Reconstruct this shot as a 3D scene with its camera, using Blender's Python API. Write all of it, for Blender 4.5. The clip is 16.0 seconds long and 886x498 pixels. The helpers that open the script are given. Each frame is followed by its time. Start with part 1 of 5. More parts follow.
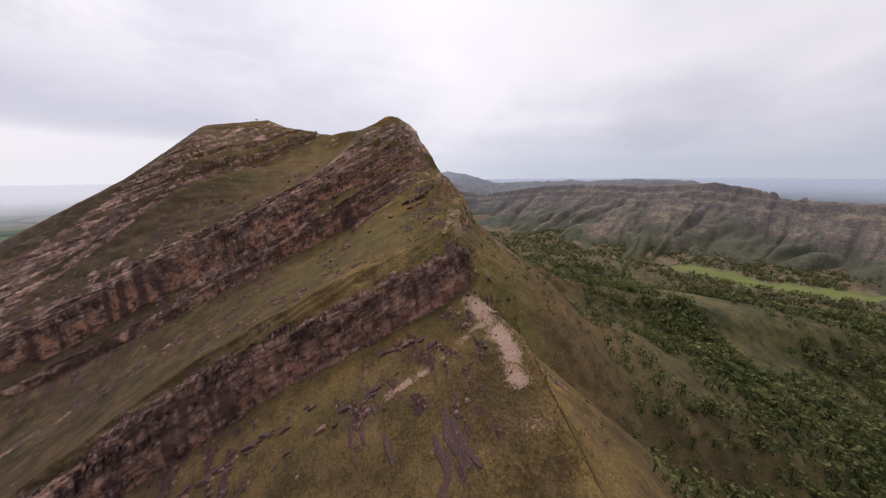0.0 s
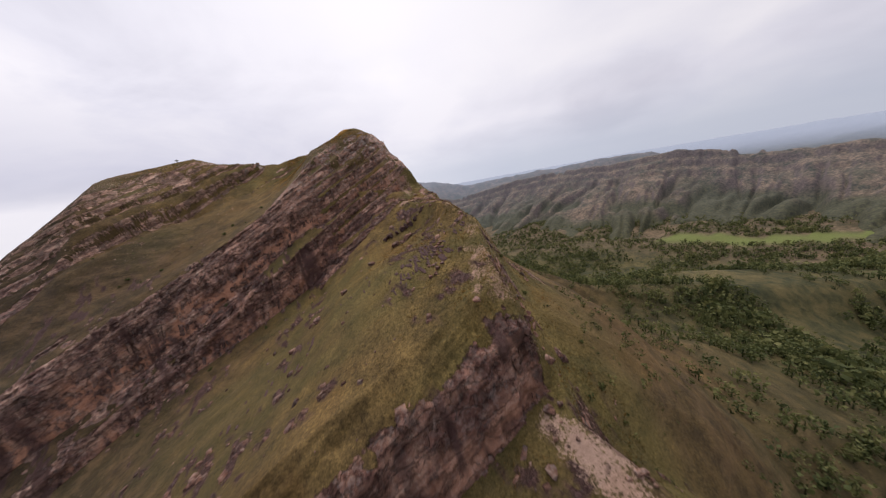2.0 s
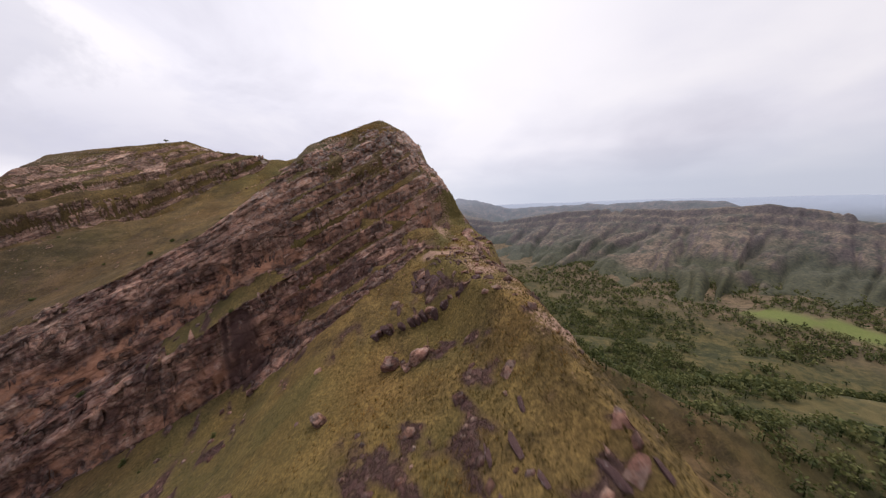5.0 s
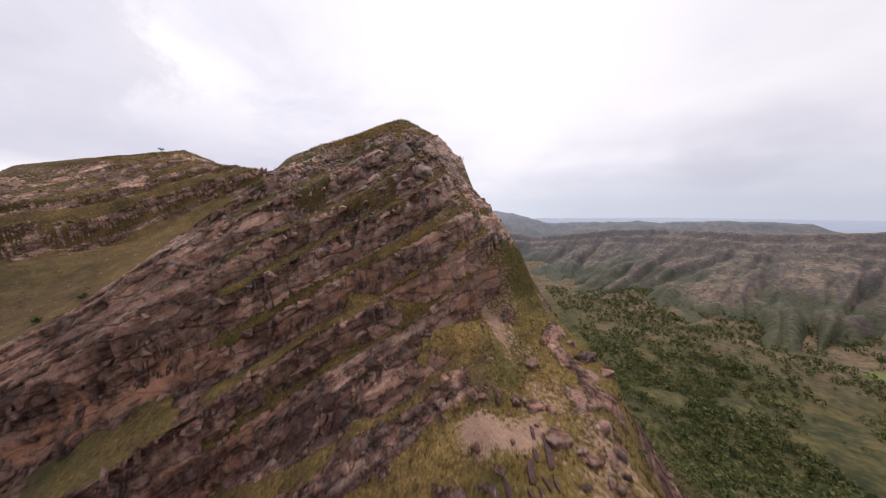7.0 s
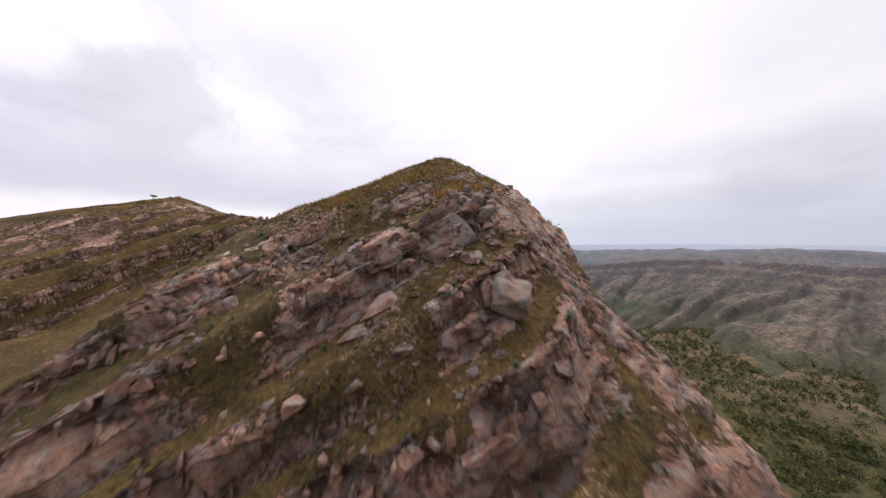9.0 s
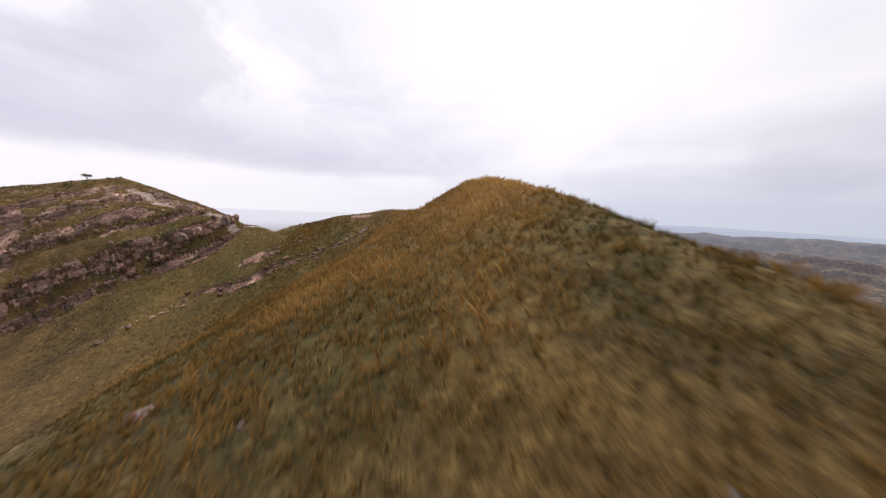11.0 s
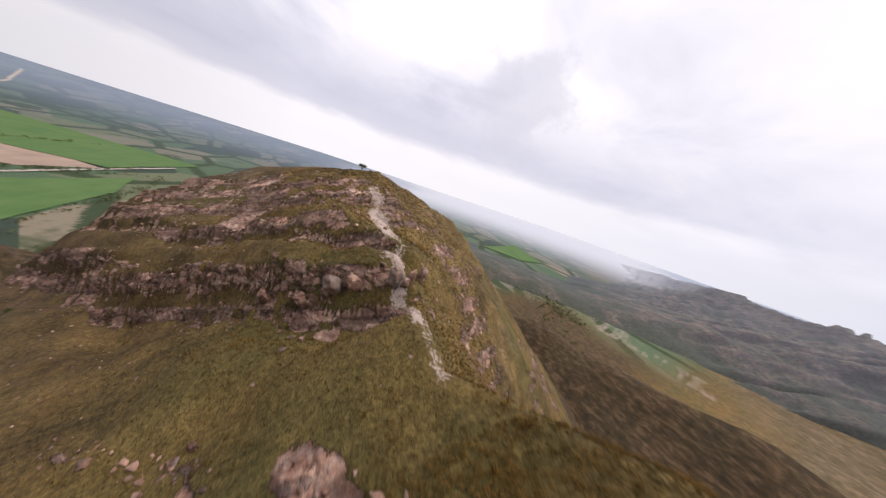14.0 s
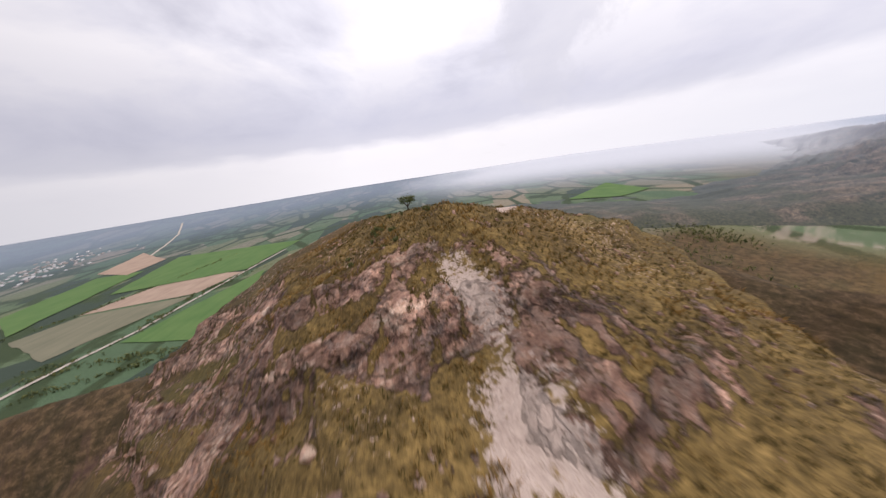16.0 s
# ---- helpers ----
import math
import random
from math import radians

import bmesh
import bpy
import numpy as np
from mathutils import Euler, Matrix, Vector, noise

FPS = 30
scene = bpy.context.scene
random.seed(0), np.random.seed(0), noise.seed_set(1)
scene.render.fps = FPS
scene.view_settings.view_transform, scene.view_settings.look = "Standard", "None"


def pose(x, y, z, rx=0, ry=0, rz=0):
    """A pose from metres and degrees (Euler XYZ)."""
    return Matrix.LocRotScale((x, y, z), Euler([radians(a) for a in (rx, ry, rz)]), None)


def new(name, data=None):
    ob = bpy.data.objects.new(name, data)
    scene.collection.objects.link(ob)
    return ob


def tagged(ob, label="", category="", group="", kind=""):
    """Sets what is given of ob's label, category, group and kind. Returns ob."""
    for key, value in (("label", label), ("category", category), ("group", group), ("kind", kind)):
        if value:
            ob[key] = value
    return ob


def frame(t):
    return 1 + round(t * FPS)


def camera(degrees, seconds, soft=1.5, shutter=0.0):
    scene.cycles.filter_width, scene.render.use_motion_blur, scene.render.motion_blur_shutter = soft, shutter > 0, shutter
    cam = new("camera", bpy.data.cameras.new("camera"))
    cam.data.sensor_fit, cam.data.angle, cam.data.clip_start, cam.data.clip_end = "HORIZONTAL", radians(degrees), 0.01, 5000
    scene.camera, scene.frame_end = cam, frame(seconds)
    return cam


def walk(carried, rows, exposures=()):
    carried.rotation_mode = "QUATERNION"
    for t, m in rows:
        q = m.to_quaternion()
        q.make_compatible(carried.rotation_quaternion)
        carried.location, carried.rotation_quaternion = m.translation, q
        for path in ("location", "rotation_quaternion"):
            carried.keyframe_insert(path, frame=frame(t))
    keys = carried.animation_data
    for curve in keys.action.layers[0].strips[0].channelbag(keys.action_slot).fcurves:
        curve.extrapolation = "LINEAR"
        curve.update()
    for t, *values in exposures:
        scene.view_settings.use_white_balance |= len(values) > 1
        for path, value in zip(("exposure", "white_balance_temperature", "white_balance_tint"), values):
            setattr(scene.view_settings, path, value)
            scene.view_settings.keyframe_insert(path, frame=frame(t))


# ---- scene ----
cam = camera(116.4, 16.0, soft=1.25, shutter=0.3)
METRES, EYE, TILT, LEAN, TURN = 400.0, 150.0, -15.0, 0.5, 0.0
ROWS = [
    (0.0, 0.0, 0.0, 0.0, 0.0, 0.0, -0.0),
    (0.5, -0.0082, 0.0296, 0.0104, -0.83, 0.41, 3.35),
    (1.0, -0.0155, 0.0582, 0.0213, -1.82, 0.73, 6.58),
    (1.5, -0.021, 0.0885, 0.0323, -2.84, 1.02, 9.29),
    (2.0, -0.023, 0.1277, 0.0441, -3.63, 1.44, 10.76),
    (2.5, -0.0213, 0.1698, 0.0554, -3.7, 2.29, 10.28),
    (3.0, -0.0205, 0.2013, 0.0675, -2.94, 2.95, 8.15),
    (3.5, -0.0201, 0.2261, 0.0775, -1.7, 3.69, 5.82),
    (4.0, -0.0199, 0.2501, 0.0875, -0.54, 4.65, 3.77),
    (6.5, -0.0311, 0.3997, 0.157, 7.39, 5.98, -1.62),
    (7.0, -0.0384, 0.4252, 0.1713, 9.03, 7.32, -2.71),
    (7.5, -0.0446, 0.4464, 0.1848, 12.09, 9.53, -4.53),
    (8.0, -0.0521, 0.4667, 0.1989, 14.07, 11.42, -5.65),
    (8.5, -0.0628, 0.4878, 0.2142, 14.31, 12.19, -5.17),
    (9.0, -0.0745, 0.5081, 0.2296, 14.09, 12.46, -3.78),
    (9.5, -0.0864, 0.5271, 0.2451, 13.58, 11.38, -2.96),
    (10.0, -0.0977, 0.5453, 0.2607, 13.11, 8.75, -4.07),
    (12.5, -0.1693, 0.6444, 0.3182, 28.09, 1.08, -19.75),
    (13.0, -0.1909, 0.6664, 0.326, 40.33, -0.15, -25.34),
    (13.5, -0.2176, 0.6856, 0.3347, 54.04, -3.01, -30.72),
    (14.0, -0.2484, 0.6993, 0.3411, 67.72, -7.66, -32.24),
    (14.5, -0.281, 0.7074, 0.3449, 79.07, -12.45, -29.4),
    (15.0, -0.3145, 0.7115, 0.3462, 84.83, -14.74, -23.5),
    (15.5, -0.3499, 0.7125, 0.3468, 84.18, -14.7, -14.93),
    (16.0, -0.386, 0.7129, 0.3477, 80.76, -14.98, -6.56),
]
walk(cam, [(t, pose(0, 0, EYE, TILT, LEAN, TURN) @ pose(METRES * x, METRES * y, METRES * z, 90 + pitch, roll, yaw)) for t, x, y, z, yaw, pitch, roll in ROWS],
     [(0.0, -0.10, 6350, 15), (4.0, -0.06, 6350, 15), (8.0, 0.06, 6400, 15), (16.0, 0.04, 6400, 15)])

# ---- world, sun, exposure ----
SUN_AZ, SUN_EL = 20.0, 60.0
scene.view_settings.exposure = 0.0


def ramp(nt, stops, mode="LINEAR"):
    r = nt.nodes.new("ShaderNodeValToRGB")
    r.color_ramp.interpolation = mode
    el = r.color_ramp.elements
    while len(el) < len(stops):
        el.new(0.5)
    for e, (p, c) in zip(el, stops):
        e.position = p
        e.color = (c[0], c[1], c[2], 1) if isinstance(c, tuple) else (c, c, c, 1)
    return r


def mth(nt, op, a, b=None, c=None, clamp=False):
    n = nt.nodes.new("ShaderNodeMath")
    n.operation, n.use_clamp = op, clamp
    for i, val in enumerate((a, b, c)):
        if val is None:
            continue
        if isinstance(val, (int, float)):
            n.inputs[i].default_value = val
        else:
            nt.links.new(val, n.inputs[i])
    return n.outputs[0]


def mixc(nt, f, a, b, blend="MIX"):
    n = nt.nodes.new("ShaderNodeMix")
    n.data_type, n.blend_type = "RGBA", blend
    for sock, val in ((n.inputs[0], f), (n.inputs[6], a), (n.inputs[7], b)):
        if isinstance(val, (int, float)):
            sock.default_value = val
        elif isinstance(val, tuple):
            sock.default_value = (*val, 1)
        else:
            nt.links.new(val, sock)
    return n.outputs[2]


def tex(nt, vec, scale, detail=4.0, rough=0.55, dist=0.0):
    n = nt.nodes.new("ShaderNodeTexNoise")
    n.inputs["Scale"].default_value = scale
    n.inputs["Detail"].default_value = detail
    n.inputs["Roughness"].default_value = rough
    n.inputs["Distortion"].default_value = dist
    nt.links.new(vec, n.inputs["Vector"])
    return n.outputs["Fac"]


def mapped(nt, vec, loc=(0, 0, 0), rot=(0, 0, 0), scale=(1, 1, 1)):
    n = nt.nodes.new("ShaderNodeMapping")
    n.inputs["Location"].default_value = loc
    n.inputs["Rotation"].default_value = [radians(a) for a in rot]
    n.inputs["Scale"].default_value = scale
    nt.links.new(vec, n.inputs["Vector"])
    return n.outputs[0]


def make_sky():
    w = bpy.data.worlds.new("overcast_sky")
    scene.world = w
    w.use_nodes = True
    nt = w.node_tree
    nt.nodes.clear()
    L = nt.links
    sky = nt.nodes.new("ShaderNodeTexSky")
    sky.sky_type, sky.sun_disc = "NISHITA", False
    sky.sun_elevation, sky.sun_rotation = radians(SUN_EL), radians(SUN_AZ)
    blue = nt.nodes.new("ShaderNodeVectorMath")
    blue.operation = "SCALE"
    L.new(sky.outputs[0], blue.inputs[0])
    blue.inputs["Scale"].default_value = 0.10
    co = nt.nodes.new("ShaderNodeTexCoord").outputs["Generated"]
    sep = nt.nodes.new("ShaderNodeSeparateXYZ")
    L.new(co, sep.inputs[0])
    x, y, z = sep.outputs
    # cloud deck, seen in perspective
    den = mth(nt, "MAXIMUM", mth(nt, "ADD", z, 0.30), 0.1)
    flat = nt.nodes.new("ShaderNodeCombineXYZ")
    L.new(mth(nt, "DIVIDE", x, den), flat.inputs[0])
    L.new(mth(nt, "DIVIDE", y, den), flat.inputs[1])
    big = tex(nt, flat.outputs[0], 0.8, 3, 0.5)
    puffs = tex(nt, mapped(nt, flat.outputs[0], (3.1, 7.7, 0), (0, 0, 20)), 1.7, 6, 0.55, 0.3)
    south = mth(nt, "MULTIPLY_ADD", y, 0.40, 1.06, clamp=True)
    south = mth(nt, "SUBTRACT", south, mth(nt, "MULTIPLY", mth(nt, "MAXIMUM", x, 0.0), 0.20))
    # the veiled sun brightens the deck round it
    az, el = radians(SUN_AZ - 14), radians(SUN_EL - 16)
    dot = nt.nodes.new("ShaderNodeVectorMath")
    dot.operation = "DOT_PRODUCT"
    L.new(co, dot.inputs[0])
    dot.inputs[1].default_value = (math.sin(az) * math.cos(el), math.cos(az) * math.cos(el), math.sin(el))
    near = mth(nt, "MAXIMUM", dot.outputs["Value"], 0.0)
    glow = mth(nt, "POWER", near, 7.0)
    west = mth(nt, "MULTIPLY_ADD", x, -0.75, 0.25, clamp=True)
    body = ramp(nt, [(0.36, (0.70, 0.70, 0.78)), (0.46, (0.87, 0.865, 0.93)), (0.56, (1.02, 1.0, 1.02))])
    pf = mth(nt, "MULTIPLY_ADD", west, 0.55, 0.25)
    mixed = mth(nt, "ADD", mth(nt, "MULTIPLY", big, mth(nt, "SUBTRACT", 1.0, pf)), mth(nt, "MULTIPLY", puffs, pf))
    L.new(mixed, body.inputs[0])
    lit = mixc(nt, mth(nt, "MULTIPLY", glow, 1.3, clamp=True), body.outputs[0], (1.08, 1.06, 1.07))
    # low grey bank with a bright strip under it, over the plain
    strip = ramp(nt, [(0.0, 1.0), (0.085, 1.0), (0.12, 0.0)])
    wob = mth(nt, "MULTIPLY_ADD", tex(nt, mapped(nt, co, scale=(3, 3, 9)), 1.6, 4), 0.06, -0.03)
    zz = mth(nt, "ADD", z, wob)
    L.new(zz, strip.inputs[0])
    lit = mixc(nt, mth(nt, "MULTIPLY", strip.outputs[0], mth(nt, "MULTIPLY", west, 0.8)), lit, (1.02, 0.99, 1.0))
    bank = ramp(nt, [(0.05, 0.0), (0.085, 0.0), (0.115, 1.0), (0.20, 0.75), (0.34, 0.0)])
    L.new(zz, bank.inputs[0])
    lit = mixc(nt, mth(nt, "MULTIPLY", mth(nt, "MULTIPLY", bank.outputs[0], west), 0.95), lit, (0.60, 0.61, 0.71))
    # a torn dark puff in the west
    puff = nt.nodes.new("ShaderNodeVectorMath")
    puff.operation = "DISTANCE"
    L.new(co, puff.inputs[0])
    puff.inputs[1].default_value = (-0.845, 0.46, 0.29)
    torn = ramp(nt, [(0.10, 0.6), (0.17, 0.0)])
    L.new(mth(nt, "ADD", puff.outputs["Value"], mth(nt, "MULTIPLY_ADD", tex(nt, co, 7.0, 5, 0.6), 0.5, -0.25)), torn.inputs[0])
    lit = mixc(nt, torn.outputs[0], lit, (0.70, 0.70, 0.76))
    # clear gaps
    gap = ramp(nt, [(0.72, 0.0), (0.78, 0.6)])
    L.new(tex(nt, mapped(nt, flat.outputs[0], (11.3, 2.2, 0)), 1.0, 5, 0.5), gap.inputs[0])
    lit = mixc(nt, mth(nt, "MULTIPLY", gap.outputs[0], west), lit, blue.outputs[0])
    # pale haze at the horizon
    low = ramp(nt, [(0.0, 1.0), (0.03, 0.95), (0.16, 0.0)])
    L.new(z, low.inputs[0])
    hz = mixc(nt, west, (0.62, 0.67, 0.76), (0.94, 0.92, 0.93))
    lit = mixc(nt, mth(nt, "MULTIPLY", low.outputs[0], 0.9), lit, hz)
    bg = nt.nodes.new("ShaderNodeBackground")
    lit = mixc(nt, 1.0, lit, south, "MULTIPLY")
    L.new(lit, bg.inputs[0])
    bg.inputs[1].default_value = 1.0
    out = nt.nodes.new("ShaderNodeOutputWorld")
    L.new(bg.outputs[0], out.inputs[0])


make_sky()
sun_data = bpy.data.lights.new("sun", "SUN")
sun_data.energy, sun_data.angle, sun_data.color = 2.3, radians(20), (1.0, 0.90, 0.79)
sun = new("sun", sun_data)
sun.rotation_euler = (radians(90 - SUN_EL), 0, radians(180 - SUN_AZ))


# ---- relief ----
def vnoise(x, y, seed=0):
    ix, iy = np.floor(x).astype(np.int64), np.floor(y).astype(np.int64)
    fx, fy = x - ix, y - iy
    fx, fy = fx * fx * (3 - 2 * fx), fy * fy * (3 - 2 * fy)

    def h(a, b):
        k = (a * 374761393 + b * 668265263 + seed * 982451653) & 0xFFFFFFFF
        k = ((k ^ (k >> 13)) * 1274126177) & 0xFFFFFFFF
        return ((k ^ (k >> 16)) & 0xFFFF) / 32767.5 - 1

    a, b, c, d = h(ix, iy), h(ix + 1, iy), h(ix, iy + 1), h(ix + 1, iy + 1)
    return (a * (1 - fx) + b * fx) * (1 - fy) + (c * (1 - fx) + d * fx) * fy


def fbm(x, y, size, octaves=4, seed=0, gain=0.5):
    s, amp, tot = 0.0, 1.0, 0.0
    x, y = x / size, y / size
    for i in range(octaves):
        s = s + amp * vnoise(x, y, seed + i * 17)
        tot += amp
        amp *= gain
        x, y = x * 1.93 + 5.3, y * 2.07 - 3.1
    return s / tot


def smooth(a, b, x):
    t = np.clip((x - a) / (b - a), 0, 1)
    return t * t * (3 - 2 * t)


def smin(a, b, k):
    h = np.clip(0.5 + 0.5 * (b - a) / k, 0, 1)
    return b * (1 - h) + a * h - k * h * (1 - h)


def smax(a, b, k):
    return -smin(-a, -b, k)


def to_line(x, y, pts):
    """Distance to a polyline in plan, and the height along it."""
    best = np.full(np.shape(x), 1e9)
    zz = np.zeros(np.shape(x))
    for p, q in zip(pts[:-1], pts[1:]):
        ax, ay = p[0], p[1]
        bx, by = q[0] - ax, q[1] - ay
        t = np.clip(((x - ax) * bx + (y - ay) * by) / (bx * bx + by * by), 0, 1)
        d = np.hypot(x - ax - t * bx, y - ay - t * by)
        m = d < best
        best = np.where(m, d, best)
        if len(p) > 2:
            zz = np.where(m, p[2] + t * (q[2] - p[2]), zz)
    return best, zz


def along(x, y, pts):
    """How far along a polyline the nearest place lies."""
    best, out, run = np.full(np.shape(x), 1e9), np.zeros(np.shape(x)), 0.0
    for p, q in zip(pts[:-1], pts[1:]):
        bx, by = q[0] - p[0], q[1] - p[1]
        n = math.hypot(bx, by)
        t = np.clip(((x - p[0]) * bx + (y - p[1]) * by) / (n * n), 0, 1)
        d = np.hypot(x - p[0] - t * bx, y - p[1] - t * by)
        out = np.where(d < best, run + t * n, out)
        best = np.minimum(best, d)
        run += n
    return out


# Cross-sections of the stepped flank, from the foot of the ridge up across the beds: (across, height).
# v runs down along the strike of the beds, w climbs across them. Two walls stand one over the other, with a grass shelf between.
CV, CS = 0.919, 0.394
SECTIONS = {
    -70: ((-100, 94), (30, 105), (60, 112), (92, 119), (97, 131), (104, 139), (135, 148), (174, 145), (205, 147), (219.5, 153), (221, 154.5), (222.5, 155.5), (226, 170), (236, 183), (246, 193.5), (260, 202), (295, 210), (315, 208), (324, 204), (345, 205), (363, 204), (420, 203)),
    -63: ((-100, 91), (30, 102), (60, 109), (91.8, 114.3), (96.4, 128.3), (104, 136), (135, 140), (174, 134.5), (205, 142.7), (220.5, 151.1), (222.6, 155.1), (225.4, 156.3), (228.1, 167.3), (236, 178.7), (245.6, 189.8), (260, 199), (295, 205), (315, 203), (324, 201), (345, 204), (363, 203), (420, 201)),
    -52: ((-100, 85), (30, 98), (60, 105), (91.5, 107), (95.5, 124), (104, 131), (135, 134.5), (174, 129), (205, 136), (222, 148), (225, 156), (230, 157.5), (231.5, 163), (236, 172), (245, 184), (260, 195), (295, 198), (315, 196), (324, 196), (345, 202), (363, 201), (420, 198)),
    -35: ((-100, 77), (30, 91), (60, 98), (91, 99.5), (95, 117), (104, 123), (135, 127), (174, 123), (205, 126), (220.5, 134), (222.5, 143.5), (229.5, 148.5), (232, 160), (236, 170), (244, 180), (260, 188), (295, 187), (315, 184), (324, 189), (345, 199), (363, 198), (420, 194)),
    -16: ((-100, 68), (30, 82), (60, 90), (92, 93), (95.5, 110), (104, 117), (135, 116), (174, 112), (203, 108.5), (212.5, 114), (216, 134), (228, 139.5), (231, 154), (235, 158), (242, 167), (260, 168), (295, 175), (315, 178), (324, 184), (345, 197), (363, 195), (420, 189)),
    0: ((-100, 60), (30, 75), (60, 83), (92, 87.5), (95.5, 104.5), (104, 112), (135, 106), (174, 102), (203, 103.5), (212.5, 107.5), (214.5, 124.5), (228.5, 129.5), (231, 144), (235, 149), (240, 154), (260, 156), (295, 165), (315, 173), (324, 179), (345, 195), (363, 193), (420, 185)),
    20: ((-100, 52), (30, 66), (60, 73), (92.5, 81), (97, 97), (104, 103), (135, 97), (174, 94), (203, 95), (215, 97.5), (217.5, 112), (226.5, 118.5), (229.5, 133), (234, 139.5), (238, 143), (260, 147), (295, 160), (315, 169), (324, 177), (345, 196), (363, 198), (420, 188)),
    45: ((-100, 43), (30, 54), (60, 60), (93, 69), (98, 87), (104, 92), (135, 86), (174, 84), (203, 84), (217, 87), (219.5, 98), (226, 104), (229, 125), (233, 130), (237, 132), (260, 138), (295, 153), (315, 163), (324, 175), (345, 200), (363, 208), (420, 194)),
    100: ((-100, 21), (30, 30), (60, 35), (93, 42), (99, 54), (104, 57), (135, 55), (174, 57), (195, 61), (206, 63), (208.5, 71), (223, 78), (225.5, 101), (230, 106), (238, 110), (260, 122), (295, 154), (315, 179), (324, 184), (345, 195), (363, 200), (420, 194)),
    160: ((-100, 0), (30, 6), (60, 10), (94, 16), (100, 22), (104, 23), (135, 24), (174, 29), (190, 34), (204, 38), (206.5, 44), (221, 48), (224, 68), (230, 74), (240, 80), (260, 94), (295, 125), (315, 141), (324, 144), (345, 150), (363, 151), (420, 148)),
    240: ((-100, -35), (30, -25), (60, -21), (94, -15), (100, -12), (104, -11), (135, -5), (174, 5), (190, 10), (204, 17), (207, 20), (220, 25), (226, 40), (234, 46), (244, 53), (260, 66), (295, 87), (315, 96), (324, 99), (345, 104), (363, 106), (420, 104)),
    560: ((-100, -112), (30, -112), (60, -112), (94, -112), (100, -112), (104, -112), (135, -112), (174, -112), (190, -112), (204, -112), (207, -112), (220, -112), (226, -112), (234, -112), (244, -112), (260, -112), (295, -112), (315, -112), (324, -112), (345, -112), (363, -112), (420, -112)),
}
NOSE_BASE, NOSE_TOP, LOW_BASE, LOW_TOP, HIGH_BASE, HIGH_TOP = 3, 4, 9, 10, 11, 12
CREST_Y = (-300, -100, 0, 73, 96, 112, 125, 149, 188, 215, 227, 238, 251, 262, 285, 310, 330, 380, 460)
CREST_X = (40, 30, 25, 22, 12, 8, 6, 11, 4, -5, -5, -14, -29, -32, -38, -49, -72, -120, -170)
CREST_Z = (70, 93, 99, 105, 107, 126, 135, 138, 146, 152, 158, 166, 185, 194, 197, 197, 196, 172, 110)
EAST_D = (-40, 0, 9, 13, 24, 55, 91, 152, 350, 600, 1000)
EAST = {
    90: (-26, -1, 16, 20, 27, 55, 90, 116, 190, 235, 250),
    180: (-26, -1, 18, 23, 32, 55, 92, 117, 190, 235, 250),
    240: (-26, -1, 6, 17, 36, 89, 114, 131, 190, 235, 250),
    272: (-26, -1, 3, 13, 32, 86, 116, 152, 190, 235, 250),
    300: (-26, -1, 3, 9, 25, 78, 117, 177, 190, 235, 250),
}
NORTH_X = (-420, -260, -195, -165, -140, -120, -105, -90, -70, -40)
NORTH_Y = (290, 306, 318, 320, 319, 319, 327, 333, 333, 327)
NORTH_Z = (150, 206, 222, 211, 197, 193, 200, 202, 202, 199)
NORTH_S = (0.45, 0.43, 0.72, 0.8, 0.92, 0.95, 0.88, 0.86, 0.77, 0.79)
FLOOR = -110.0


def golden(x, y, z):
    """How dry and golden the grass stands: most on the summit meadow."""
    m = smooth(-98, -78, x + 6 * fbm(x, y, 14, 2, 92)) * smooth(188, 198, z)
    m = m * (0.30 + 0.70 * smooth(262, 288, y + 8 * fbm(x, y, 12, 2, 94))) * (1 - 0.7 * smooth(302, 322, y + 8 * fbm(x, y, 12, 2, 94)))
    return np.clip(0.95 * m - 0.5 * smooth(0.0, 0.45, fbm(x, y, 15, 3, 97)) + 0.30 * smooth(-0.1, 0.5, fbm(x, y, 45, 3, 91)) + 0.25 * fbm(x, y, 9, 3, 93), 0, 1)


def strike(x, y):
    return -(CV * x + CS * y), -CS * x + CV * y


def between(keys, cols, t):
    """Blends profiles that are given at certain stations."""
    out = cols[0]
    for k0, k1, c0, c1 in zip(keys[:-1], keys[1:], cols[:-1], cols[1:]):
        u = np.clip((t - k0) / (k1 - k0), 0, 1)
        out = np.where(t >= k0, c0 + (c1 - c0) * u, out)
    return out


def nodes(v):
    """The corner points of the flank's profile at any place along the strike."""
    keys = sorted(SECTIONS)
    tab = np.array([SECTIONS[k] for k in keys], float)
    return [(np.interp(v, keys, tab[:, i, 0]), np.interp(v, keys, tab[:, i, 1])) for i in range(tab.shape[1])]


def uneven(x, y):
    v, w = strike(x, y)
    close = smooth(420, 200, np.abs(v))
    return v, w + close * (2.2 * fbm(x, y, 38, 3, 3) + 1.6 * fbm(x, y, 9, 3, 5))


def flank(x, y):
    v, w = uneven(x, y)
    pts = nodes(v)
    z = pts[0][1] + 0 * w
    for (w0, z0), (w1, z1) in zip(pts[:-1], pts[1:]):
        z = z + np.clip((w - w0) / (w1 - w0), 0, 1) * (z1 - z0)
    return z


